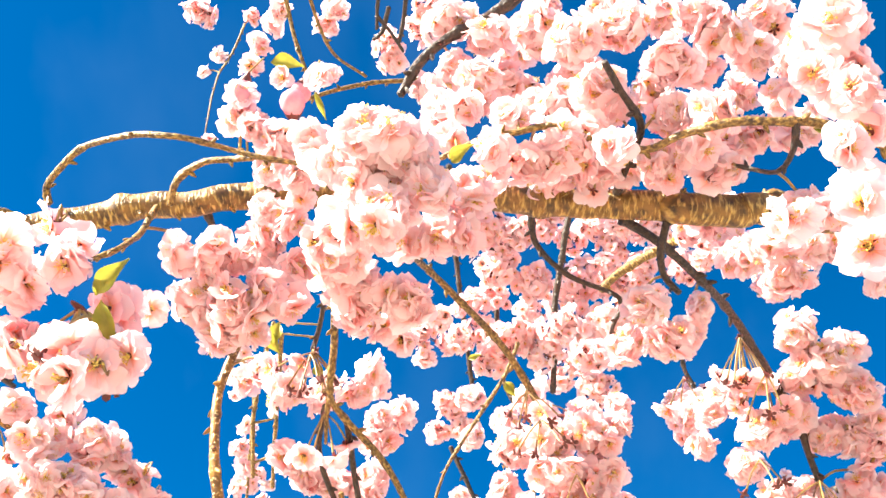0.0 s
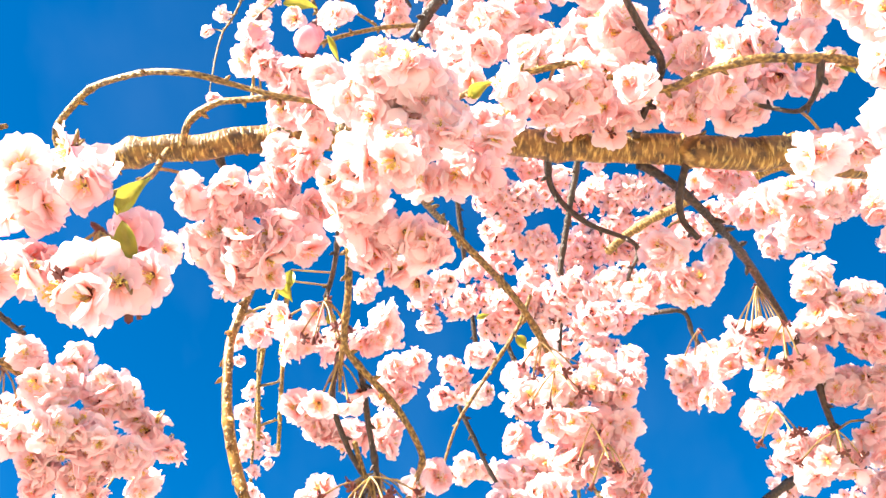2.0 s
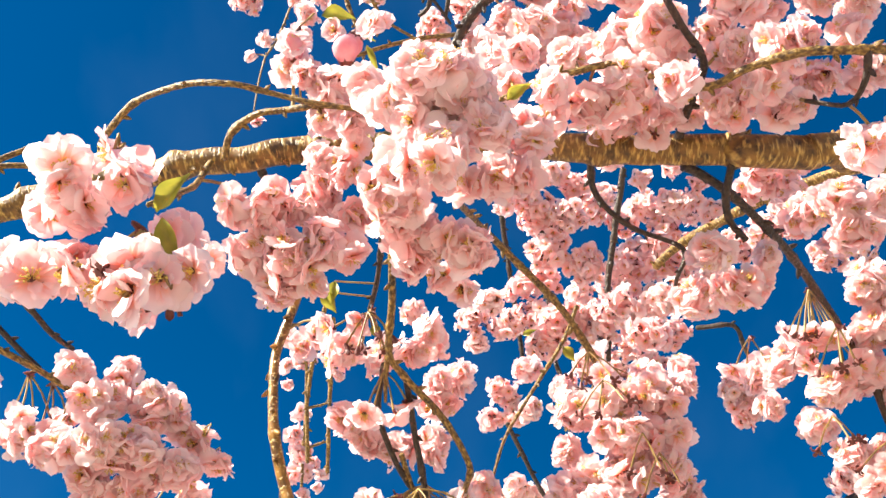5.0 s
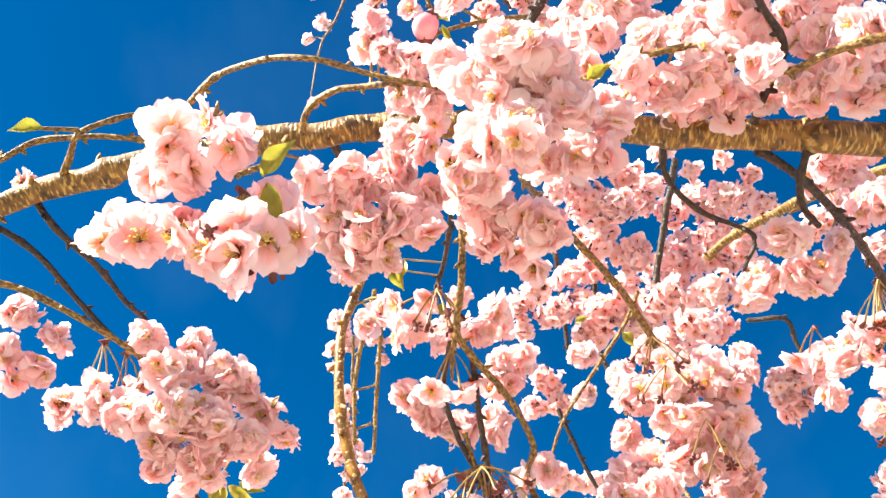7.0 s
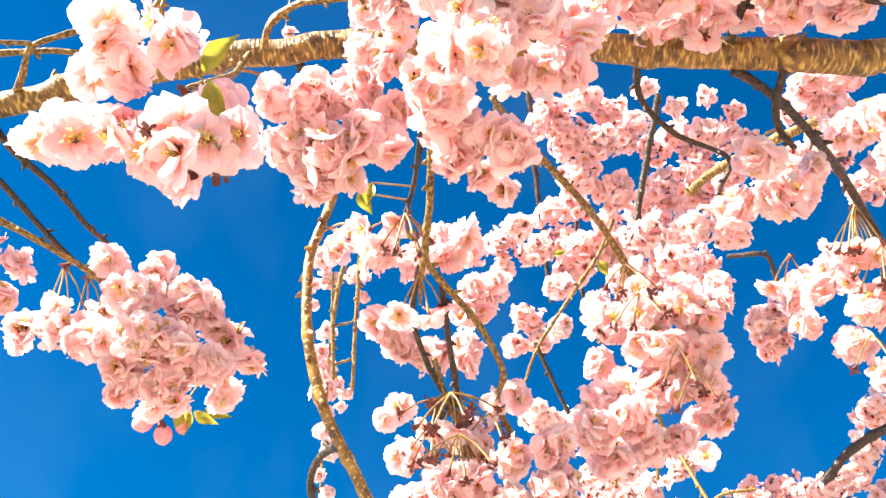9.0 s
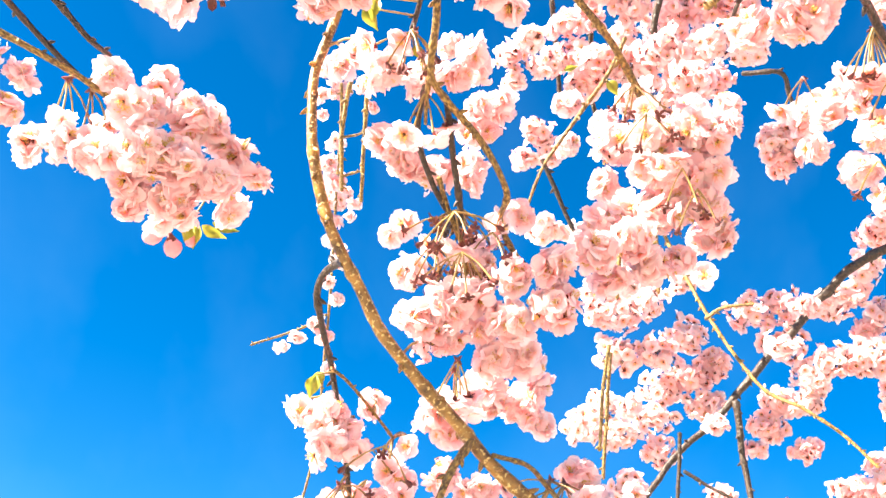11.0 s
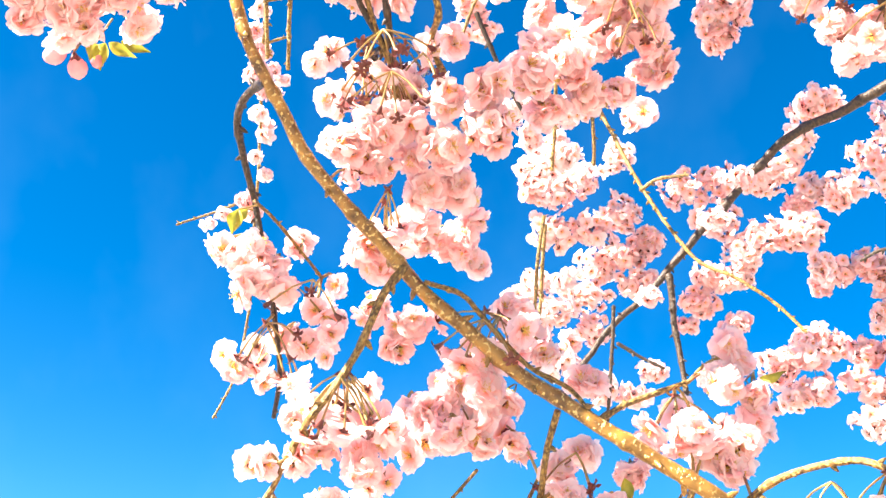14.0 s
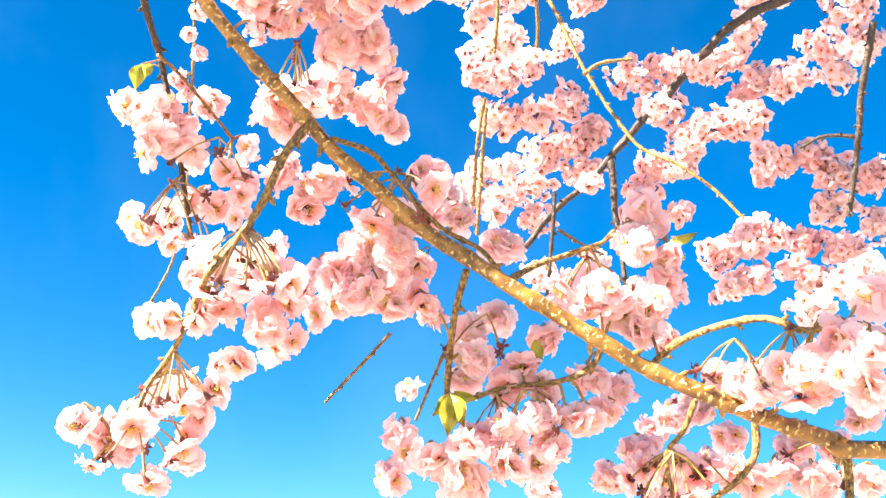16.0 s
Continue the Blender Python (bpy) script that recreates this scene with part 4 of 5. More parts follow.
spray(0.070, 0.871, 1.857, 6, 0.90, 0.036)
spray(0.022, 0.925, 1.796, 4, 0.70, 0.034)
spray(0.005, 0.932, 1.773, 4, 1.10, 0.034)
spray(0.002, 0.937, 1.754, 6, 1.10, 0.034)
spray(0.223, 0.949, 1.783, 6, 0.90, 0.030)
spray(0.391, 0.893, 1.816, 6, 0.80, 0.032)
spray(0.334, 0.972, 1.760, 8, 0.90, 0.030)
spray(0.161, 0.926, 1.925, 5, 1.10, 0.034)
spray(0.130, 0.938, 1.872, 5, 1.00, 0.030)
spray(0.278, 0.942, 1.877, 5, 1.00, 0.030)

# bunches of blossoms: (x, y, z, half width, half height)
clusters("close", [
    (0.021, 0.432, 1.957, 0.011, 0.013), (0.043, 0.440, 1.957, 0.011, 0.012), (0.024, 0.445, 1.953, 0.015, 0.010),
    (-0.006, 0.462, 1.941, 0.012, 0.009), (0.009, 0.468, 1.944, 0.015, 0.011), (0.031, 0.473, 1.942, 0.017, 0.010),
    (0.044, 0.480, 1.952, 0.013, 0.010), (0.035, 0.485, 1.943, 0.009, 0.008), (-0.000, 0.455, 1.995, 0.009, 0.008),
    (0.018, 0.455, 1.968, 0.009, 0.008), (0.035, 0.455, 1.984, 0.009, 0.008), (0.019, 0.455, 2.001, 0.007, 0.006),
    (0.005, 0.455, 1.962, 0.007, 0.006), (-0.003, 0.455, 1.927, 0.006, 0.006), (0.007, 0.455, 1.933, 0.008, 0.007),
    (0.024, 0.455, 1.926, 0.008, 0.007), (0.040, 0.455, 1.918, 0.008, 0.007), (0.054, 0.455, 1.914, 0.007, 0.007),
])
clusters("close", [
    (0.066, 0.455, 1.915, 0.007, 0.007),
    (0.073, 0.455, 1.922, 0.006, 0.005), (0.010, 0.455, 1.925, 0.005, 0.005),
])
clusters("near", [

    (0.134, 0.514, 2.132, 0.028, 0.024),
    (0.115, 0.531, 2.131, 0.019, 0.019), (0.152, 0.519, 2.131, 0.024, 0.024), (0.117, 0.547, 2.096, 0.019, 0.019),
    (0.142, 0.539, 2.093, 0.021, 0.023), (0.166, 0.535, 2.110, 0.020, 0.020), (0.129, 0.537, 2.117, 0.025, 0.019),
    (0.105, 0.582, 2.105, 0.020, 0.015), (0.117, 0.612, 2.110, 0.029, 0.019), (0.143, 0.618, 2.107, 0.019, 0.017),
])
clusters("near", [
    (0.170, 0.573, 2.119, 0.020, 0.020), (0.184, 0.561, 2.140, 0.017, 0.020), (0.367, 0.444, 2.102, 0.019, 0.018),
    (0.368, 0.464, 2.086, 0.019, 0.018), (0.381, 0.488, 2.077, 0.015, 0.018), (0.381, 0.517, 2.070, 0.015, 0.015),
    (0.390, 0.550, 2.065, 0.014, 0.016), (0.363, 0.570, 2.112, 0.017, 0.012), (0.366, 0.479, 2.147, 0.015, 0.015),
    (0.039, 0.889, 1.833, 0.014, 0.014), (0.063, 0.905, 1.840, 0.014, 0.013), (0.018, 0.903, 1.807, 0.015, 0.014),
    (0.054, 0.910, 1.820, 0.014, 0.011), (0.091, 0.917, 1.829, 0.013, 0.010), (0.081, 0.911, 1.807, 0.017, 0.013),
    (0.063, 0.933, 1.793, 0.016, 0.013), (0.081, 0.945, 1.806, 0.013, 0.013), (0.021, 0.947, 1.777, 0.016, 0.014),
])
clusters("near", [
    (0.044, 0.954, 1.781, 0.013, 0.015), (0.035, 0.956, 1.764, 0.013, 0.013), (-0.033, 0.934, 1.751, 0.016, 0.016),
    (-0.015, 0.943, 1.744, 0.015, 0.013), (0.025, 0.969, 1.742, 0.014, 0.012), (0.004, 0.977, 1.725, 0.015, 0.010),
    (0.098, 0.925, 1.839, 0.009, 0.008), (0.205, 0.982, 1.836, 0.017, 0.015), (0.211, 0.951, 1.806, 0.020, 0.014),
    (0.237, 0.952, 1.804, 0.016, 0.013), (0.201, 0.964, 1.798, 0.016, 0.011), (0.150, 1.107, 1.829, 0.011, 0.010),
    (0.164, 0.953, 1.757, 0.015, 0.015), (0.159, 0.958, 1.733, 0.015, 0.014), (0.185, 0.938, 1.740, 0.017, 0.014),
    (0.208, 0.928, 1.746, 0.019, 0.015), (0.228, 0.935, 1.759, 0.017, 0.014), (0.248, 0.933, 1.766, 0.019, 0.015),
])
clusters("near", [
    (0.232, 0.940, 1.739, 0.019, 0.015), (0.205, 0.952, 1.730, 0.021, 0.013), (0.259, 0.947, 1.753, 0.017, 0.016),
    (0.277, 0.950, 1.772, 0.018, 0.015), (0.292, 0.967, 1.781, 0.015, 0.013), (0.281, 0.971, 1.804, 0.017, 0.015),
    (0.252, 0.956, 1.791, 0.016, 0.013), (0.367, 0.920, 1.793, 0.017, 0.012), (0.383, 0.907, 1.786, 0.019, 0.014),
    (0.398, 0.889, 1.795, 0.017, 0.015), (0.412, 0.879, 1.809, 0.015, 0.014), (0.411, 0.866, 1.784, 0.018, 0.015),
    (0.420, 0.850, 1.790, 0.014, 0.018), (0.428, 0.867, 1.825, 0.012, 0.012), (0.407, 0.901, 1.782, 0.017, 0.012),
    (0.362, 0.958, 1.807, 0.011, 0.009), (0.422, 0.867, 1.773, 0.013, 0.011), (0.107, 0.627, 2.108, 0.017, 0.014),
])
clusters("near", [
    (0.122, 0.642, 2.112, 0.016, 0.011), (0.133, 0.656, 2.114, 0.010, 0.008), (0.151, 0.621, 2.106, 0.014, 0.012),
    (0.105, 0.595, 2.108, 0.016, 0.015),
])
clusters("mid", [
    (0.001, 0.593, 2.134, 0.018, 0.016), (0.027, 0.595, 2.128, 0.023, 0.017), (0.008, 0.616, 2.117, 0.023, 0.018),
    (0.038, 0.612, 2.104, 0.024, 0.021), (0.058, 0.610, 2.111, 0.021, 0.021), (0.049, 0.598, 2.146, 0.021, 0.016),
    (0.022, 0.637, 2.104, 0.021, 0.016), (0.045, 0.633, 2.101, 0.017, 0.016), (0.074, 0.606, 2.132, 0.016, 0.017),
    (0.056, 0.574, 2.151, 0.016, 0.017), (0.072, 0.578, 2.141, 0.017, 0.017), (0.083, 0.557, 2.158, 0.017, 0.015),
    (0.051, 0.538, 2.187, 0.018, 0.014), (0.039, 0.538, 2.196, 0.013, 0.011), (0.069, 0.544, 2.175, 0.019, 0.016),
    (0.093, 0.534, 2.162, 0.017, 0.017), (0.062, 0.566, 2.172, 0.018, 0.012), (0.197, 0.555, 2.168, 0.019, 0.017),
])
clusters("mid", [
    (0.220, 0.578, 2.188, 0.022, 0.016), (0.211, 0.554, 2.202, 0.020, 0.016), (0.244, 0.569, 2.190, 0.022, 0.018),
    (0.272, 0.558, 2.169, 0.019, 0.017), (0.236, 0.611, 2.212, 0.023, 0.013), (0.263, 0.609, 2.210, 0.021, 0.013),
    (0.301, 0.591, 2.191, 0.022, 0.017), (0.322, 0.578, 2.192, 0.020, 0.017), (0.341, 0.602, 2.196, 0.019, 0.015),
    (0.314, 0.575, 2.221, 0.021, 0.017), (0.274, 0.570, 2.232, 0.021, 0.017), (0.241, 0.570, 2.237, 0.023, 0.017),
    (0.196, 0.574, 2.167, 0.016, 0.014), (0.334, 0.558, 2.202, 0.019, 0.019), (0.056, 0.546, 2.256, 0.014, 0.011),
    (0.092, 0.530, 2.224, 0.012, 0.013), (0.044, 0.524, 2.205, 0.009, 0.008), (0.166, 0.574, 2.367, 0.023, 0.018),
])
clusters("mid", [
    (0.191, 0.578, 2.344, 0.024, 0.020), (0.188, 0.583, 2.297, 0.021, 0.017), (0.230, 0.562, 2.318, 0.025, 0.021),
    (0.255, 0.544, 2.271, 0.026, 0.020), (0.286, 0.546, 2.288, 0.024, 0.020), (0.311, 0.545, 2.239, 0.023, 0.017),
    (0.266, 0.548, 2.222, 0.022, 0.017), (0.349, 0.548, 2.275, 0.024, 0.020), (0.373, 0.570, 2.280, 0.021, 0.017),
    (0.391, 0.592, 2.262, 0.019, 0.017), (0.333, 0.539, 2.283, 0.024, 0.016), (0.398, 0.595, 2.142, 0.020, 0.011),
    (0.386, 0.606, 2.164, 0.019, 0.011), (0.415, 0.596, 2.133, 0.016, 0.014), (0.409, 0.536, 2.152, 0.014, 0.021),
    (0.393, 0.795, 2.324, 0.023, 0.023), (0.415, 0.774, 2.308, 0.027, 0.022), (0.422, 0.792, 2.289, 0.027, 0.017),
])
clusters("mid", [
    (0.453, 0.780, 2.314, 0.023, 0.020), (0.486, 0.778, 2.301, 0.025, 0.020), (0.476, 0.783, 2.328, 0.026, 0.018),
    (0.495, 0.797, 2.281, 0.015, 0.011), (0.291, 0.679, 2.155, 0.020, 0.019), (0.309, 0.716, 2.158, 0.024, 0.020),
    (0.283, 0.735, 2.171, 0.021, 0.018), (0.334, 0.726, 2.198, 0.016, 0.019), (0.327, 0.741, 2.185, 0.015, 0.015),
    (0.418, 0.794, 2.232, 0.024, 0.021), (0.439, 0.815, 2.216, 0.029, 0.022), (0.460, 0.832, 2.203, 0.027, 0.024),
    (0.421, 0.833, 2.217, 0.022, 0.019), (0.388, 0.850, 2.180, 0.024, 0.021), (0.415, 0.855, 2.195, 0.022, 0.019),
    (0.367, 0.867, 2.231, 0.024, 0.021), (0.345, 0.895, 2.235, 0.019, 0.021), (0.379, 0.894, 2.177, 0.021, 0.016),
])
clusters("mid", [
    (0.399, 0.896, 2.149, 0.022, 0.017), (0.435, 0.900, 2.142, 0.024, 0.017), (0.467, 0.866, 2.174, 0.024, 0.024),
    (0.472, 0.887, 2.145, 0.022, 0.022), (0.467, 0.916, 2.121, 0.022, 0.020), (0.447, 0.870, 2.194, 0.020, 0.020),
    (0.193, 0.865, 2.182, 0.023, 0.021), (0.222, 0.853, 2.180, 0.025, 0.023), (0.258, 0.855, 2.190, 0.026, 0.026),
    (0.283, 0.879, 2.236, 0.017, 0.019), (0.236, 0.862, 2.151, 0.027, 0.021), (0.266, 0.876, 2.163, 0.021, 0.021),
    (0.184, 0.890, 2.164, 0.017, 0.019), (0.197, 0.898, 2.136, 0.021, 0.021), (0.225, 0.882, 2.124, 0.023, 0.018),
    (0.261, 0.885, 2.134, 0.023, 0.021), (0.277, 0.919, 2.135, 0.019, 0.019), (0.141, 1.005, 2.354, 0.021, 0.018),
])
clusters("mid", [
    (0.142, 1.029, 2.324, 0.019, 0.017), (0.095, 0.748, 2.170, 0.017, 0.016), (0.084, 0.757, 2.157, 0.017, 0.013),
    (0.100, 0.833, 2.196, 0.018, 0.019), (0.086, 0.827, 2.169, 0.019, 0.019), (0.024, 0.792, 2.129, 0.016, 0.016),
    (0.040, 0.822, 2.130, 0.020, 0.017), (0.060, 0.828, 2.128, 0.020, 0.018), (0.086, 0.830, 2.133, 0.020, 0.018),
    (0.035, 0.742, 2.144, 0.021, 0.011), (0.011, 0.748, 2.175, 0.017, 0.017), (0.056, 0.764, 2.157, 0.019, 0.013),
    (-0.013, 0.778, 2.194, 0.014, 0.016), (0.120, 0.871, 2.118, 0.018, 0.018), (0.034, 0.864, 2.104, 0.014, 0.011),
    (-0.134, 0.695, 2.102, 0.018, 0.016), (-0.106, 0.706, 2.108, 0.018, 0.018), (-0.113, 0.701, 2.076, 0.024, 0.020),
])
clusters("mid", [
    (-0.087, 0.720, 2.089, 0.022, 0.020), (-0.076, 0.741, 2.087, 0.018, 0.018), (-0.190, 0.708, 2.060, 0.016, 0.011),
    (-0.161, 0.705, 2.054, 0.020, 0.015), (-0.137, 0.710, 2.047, 0.022, 0.018), (-0.108, 0.710, 2.051, 0.023, 0.019),
    (-0.085, 0.721, 2.054, 0.023, 0.019), (-0.120, 0.739, 2.041, 0.020, 0.016), (-0.093, 0.744, 2.038, 0.022, 0.018),
    (-0.069, 0.745, 2.052, 0.022, 0.018), (-0.050, 0.764, 2.072, 0.016, 0.014), (-0.066, 0.774, 2.050, 0.018, 0.012),
    (-0.114, 0.772, 2.039, 0.014, 0.010), (-0.261, 0.712, 2.152, 0.021, 0.016), (-0.242, 0.733, 2.145, 0.018, 0.016),
    (-0.270, 0.726, 2.128, 0.018, 0.018), (-0.252, 0.745, 2.122, 0.023, 0.016), (-0.268, 0.743, 2.109, 0.016, 0.014),
])
clusters("mid", [
    (-0.201, 0.590, 2.149, 0.014, 0.010), (0.042, 0.862, 2.057, 0.020, 0.020), (0.023, 0.865, 2.094, 0.014, 0.015),
    (0.056, 0.857, 2.016, 0.022, 0.020), (0.086, 0.847, 2.024, 0.024, 0.022), (0.098, 0.856, 2.064, 0.019, 0.017),
    (0.075, 0.870, 2.005, 0.022, 0.016), (0.126, 0.839, 2.044, 0.020, 0.018), (0.155, 0.830, 2.045, 0.022, 0.018),
    (0.154, 0.846, 2.023, 0.024, 0.022), (0.121, 0.858, 2.016, 0.024, 0.020), (0.108, 0.898, 2.007, 0.023, 0.019),
    (0.131, 0.919, 2.015, 0.019, 0.019), (0.129, 0.952, 1.998, 0.018, 0.022), (0.139, 0.979, 1.992, 0.011, 0.011),
    (0.102, 0.927, 1.996, 0.019, 0.015), (0.180, 0.857, 2.077, 0.023, 0.019), (0.207, 0.869, 2.095, 0.026, 0.019),
])
clusters("mid", [
    (0.224, 0.898, 2.090, 0.024, 0.015), (0.260, 0.933, 2.139, 0.016, 0.015), (0.266, 0.966, 2.128, 0.015, 0.014),
    (0.190, 0.904, 2.080, 0.022, 0.015), (0.233, 0.896, 2.154, 0.023, 0.021), (0.253, 0.906, 2.172, 0.020, 0.018),
    (0.203, 0.886, 2.136, 0.020, 0.018), (0.182, 0.879, 2.113, 0.020, 0.018), (-0.040, 0.921, 1.969, 0.019, 0.012),
    (-0.016, 0.918, 1.970, 0.018, 0.012), (-0.013, 0.921, 1.946, 0.020, 0.015), (0.010, 0.948, 1.993, 0.012, 0.012),
    (0.019, 0.975, 1.950, 0.015, 0.011), (0.030, 0.980, 1.967, 0.010, 0.016), (0.029, 0.988, 1.928, 0.014, 0.016),
    (0.003, 0.971, 1.926, 0.011, 0.011), (-0.040, 0.966, 1.905, 0.012, 0.008), (0.063, 0.910, 1.963, 0.019, 0.014),
])
clusters("mid", [
    (0.076, 0.918, 1.954, 0.018, 0.014), (0.076, 0.914, 1.920, 0.017, 0.019), (0.102, 0.922, 1.913, 0.023, 0.017),
    (0.092, 0.927, 1.898, 0.017, 0.011), (0.101, 0.944, 1.995, 0.019, 0.019), (0.119, 0.974, 2.008, 0.019, 0.022),
    (0.094, 0.937, 2.005, 0.017, 0.015), (0.167, 0.976, 1.951, 0.020, 0.017), (0.183, 0.985, 1.933, 0.021, 0.017),
    (0.167, 0.988, 1.926, 0.021, 0.012), (0.191, 0.989, 1.926, 0.017, 0.017), (0.223, 0.980, 1.897, 0.019, 0.015),
    (0.213, 1.130, 1.997, 0.020, 0.015), (0.130, 0.936, 1.875, 0.019, 0.015), (0.153, 0.930, 1.873, 0.020, 0.016),
    (0.168, 0.954, 1.872, 0.015, 0.015), (0.116, 0.941, 1.861, 0.017, 0.017), (0.101, 0.957, 1.867, 0.013, 0.017),
])
clusters("mid", [
    (0.134, 0.931, 1.842, 0.020, 0.016), (0.150, 0.954, 1.843, 0.017, 0.015), (0.114, 0.949, 1.840, 0.015, 0.011),
    (0.170, 0.974, 1.852, 0.015, 0.011), (0.173, 0.996, 1.852, 0.016, 0.010), (0.310, 0.936, 1.882, 0.019, 0.017),
    (0.330, 0.944, 1.882, 0.017, 0.017), (0.285, 0.933, 1.848, 0.020, 0.016), (0.301, 0.955, 1.842, 0.020, 0.014),
    (0.319, 0.950, 1.849, 0.020, 0.017), (0.336, 0.961, 1.865, 0.015, 0.017), (0.315, 0.941, 1.913, 0.015, 0.015),
    (0.323, 0.945, 1.903, 0.017, 0.013), (0.266, 0.974, 1.855, 0.015, 0.013), (0.253, 1.002, 1.840, 0.020, 0.014),
    (0.219, 1.015, 1.860, 0.018, 0.014), (0.309, 1.027, 1.817, 0.016, 0.014), (0.302, 1.045, 1.754, 0.018, 0.017),
])
clusters("mid", [
    (0.325, 1.067, 1.780, 0.019, 0.017), (0.363, 1.014, 1.761, 0.016, 0.014), (0.376, 0.993, 1.751, 0.019, 0.015),
    (0.402, 0.997, 1.753, 0.019, 0.016), (0.420, 1.017, 1.777, 0.020, 0.012), (0.453, 1.028, 1.781, 0.019, 0.012),
    (0.428, 1.000, 1.751, 0.020, 0.016), (0.459, 0.990, 1.751, 0.016, 0.016), (0.359, 1.152, 1.828, 0.019, 0.017),
    (0.470, 1.027, 1.801, 0.017, 0.012), (0.337, 1.071, 1.756, 0.017, 0.015), (0.261, 1.225, 1.781, 0.020, 0.013),
    (0.397, 1.100, 1.803, 0.020, 0.014), (0.165, 0.604, 2.339, 0.020, 0.018), (0.182, 0.611, 2.313, 0.019, 0.017),
    (0.158, 0.605, 2.292, 0.019, 0.017), (0.203, 0.610, 2.336, 0.020, 0.018), (0.145, 0.602, 2.317, 0.017, 0.017),
])
clusters("mid", [
    (0.225, 0.651, 2.286, 0.019, 0.013), (0.249, 0.655, 2.281, 0.021, 0.012), (0.275, 0.656, 2.290, 0.019, 0.012),
    (0.319, 0.659, 2.282, 0.019, 0.013), (0.343, 0.656, 2.278, 0.022, 0.013), (0.368, 0.652, 2.286, 0.020, 0.018),
    (0.383, 0.644, 2.287, 0.020, 0.015), (0.411, 0.653, 2.297, 0.018, 0.016), (0.258, 0.612, 2.332, 0.022, 0.018),
    (0.315, 0.613, 2.323, 0.022, 0.018), (0.323, 0.619, 2.295, 0.019, 0.015), (0.363, 0.787, 2.373, 0.023, 0.016),
    (0.393, 0.780, 2.370, 0.023, 0.016), (0.390, 0.818, 2.381, 0.024, 0.015), (0.421, 0.822, 2.368, 0.021, 0.019),
    (0.423, 0.852, 2.343, 0.019, 0.020), (0.358, 0.821, 2.388, 0.021, 0.014), (0.045, 0.486, 1.978, 0.009, 0.010),
])
clusters("mid", [
    (-0.005, 0.595, 2.089, 0.011, 0.011), (0.043, 0.477, 1.970, 0.008, 0.009), (0.180, 0.567, 2.231, 0.017, 0.017),
    (0.171, 0.571, 2.205, 0.015, 0.012), (0.162, 0.566, 2.243, 0.015, 0.014), (0.234, 0.580, 2.382, 0.023, 0.018),
    (0.253, 0.607, 2.327, 0.021, 0.017), (0.325, 0.577, 2.352, 0.023, 0.018), (0.350, 0.611, 2.333, 0.023, 0.019),
    (0.377, 0.638, 2.332, 0.022, 0.018), (0.392, 0.575, 2.338, 0.023, 0.020), (0.417, 0.614, 2.335, 0.022, 0.019),
    (0.426, 0.650, 2.310, 0.019, 0.018), (0.389, 0.659, 2.316, 0.022, 0.015), (0.353, 0.651, 2.332, 0.023, 0.015),
    (0.207, 0.614, 2.371, 0.022, 0.018), (0.219, 0.625, 2.341, 0.020, 0.014), (0.313, 0.628, 2.329, 0.021, 0.016),
])
clusters("mid", [
    (0.135, 0.651, 2.494, 0.021, 0.018), (0.280, 0.569, 2.362, 0.023, 0.015), (-0.021, 0.656, 2.564, 0.017, 0.013),
    (-0.032, 0.674, 2.568, 0.017, 0.013), (-0.036, 0.668, 2.514, 0.017, 0.014), (-0.045, 0.684, 2.504, 0.016, 0.014),
    (0.032, 0.664, 2.571, 0.018, 0.014), (0.020, 0.680, 2.573, 0.019, 0.015),
])
# more bunches that close the gaps between them
clusters("mid", [
    (0.053, 0.573, 2.152, 0.015, 0.013), (0.095, 0.570, 2.111, 0.014, 0.013), (0.081, 0.567, 2.148, 0.014, 0.012),
    (0.045, 0.600, 2.134, 0.015, 0.013), (0.073, 0.614, 2.106, 0.014, 0.013), (0.024, 0.631, 2.103, 0.014, 0.013),
    (0.007, 0.598, 2.136, 0.013, 0.012), (0.121, 0.530, 2.122, 0.014, 0.013), (0.134, 0.528, 2.159, 0.015, 0.013),
    (0.154, 0.539, 2.131, 0.013, 0.012), (0.162, 0.588, 2.256, 0.016, 0.015), (0.183, 0.560, 2.148, 0.013, 0.012),
    (0.149, 0.570, 2.106, 0.014, 0.013), (0.183, 0.570, 2.107, 0.013, 0.011), (0.226, 0.589, 2.269, 0.018, 0.016),
    (0.260, 0.566, 2.202, 0.017, 0.016), (0.301, 0.607, 2.224, 0.018, 0.017), (0.337, 0.620, 2.232, 0.019, 0.017),
])
clusters("mid", [
    (0.251, 0.631, 2.256, 0.016, 0.015), (0.323, 0.598, 2.261, 0.016, 0.014), (0.354, 0.616, 2.271, 0.017, 0.015),
    (0.306, 0.622, 2.314, 0.017, 0.016), (0.200, 0.558, 2.180, 0.014, 0.013), (0.280, 0.614, 2.218, 0.015, 0.014),
    (0.228, 0.599, 2.229, 0.015, 0.014), (0.388, 0.809, 2.348, 0.023, 0.021), (0.370, 0.807, 2.378, 0.018, 0.016),
    (0.092, 0.765, 2.175, 0.015, 0.013), (0.089, 0.814, 2.177, 0.018, 0.016), (0.097, 0.829, 2.164, 0.013, 0.012),
    (0.206, 0.898, 2.263, 0.020, 0.018), (0.250, 0.861, 2.211, 0.021, 0.019), (0.265, 0.866, 2.189, 0.018, 0.017),
    (0.179, 0.953, 2.282, 0.019, 0.017), (-0.075, 0.730, 2.093, 0.014, 0.013), (-0.063, 0.750, 2.079, 0.015, 0.014),
])
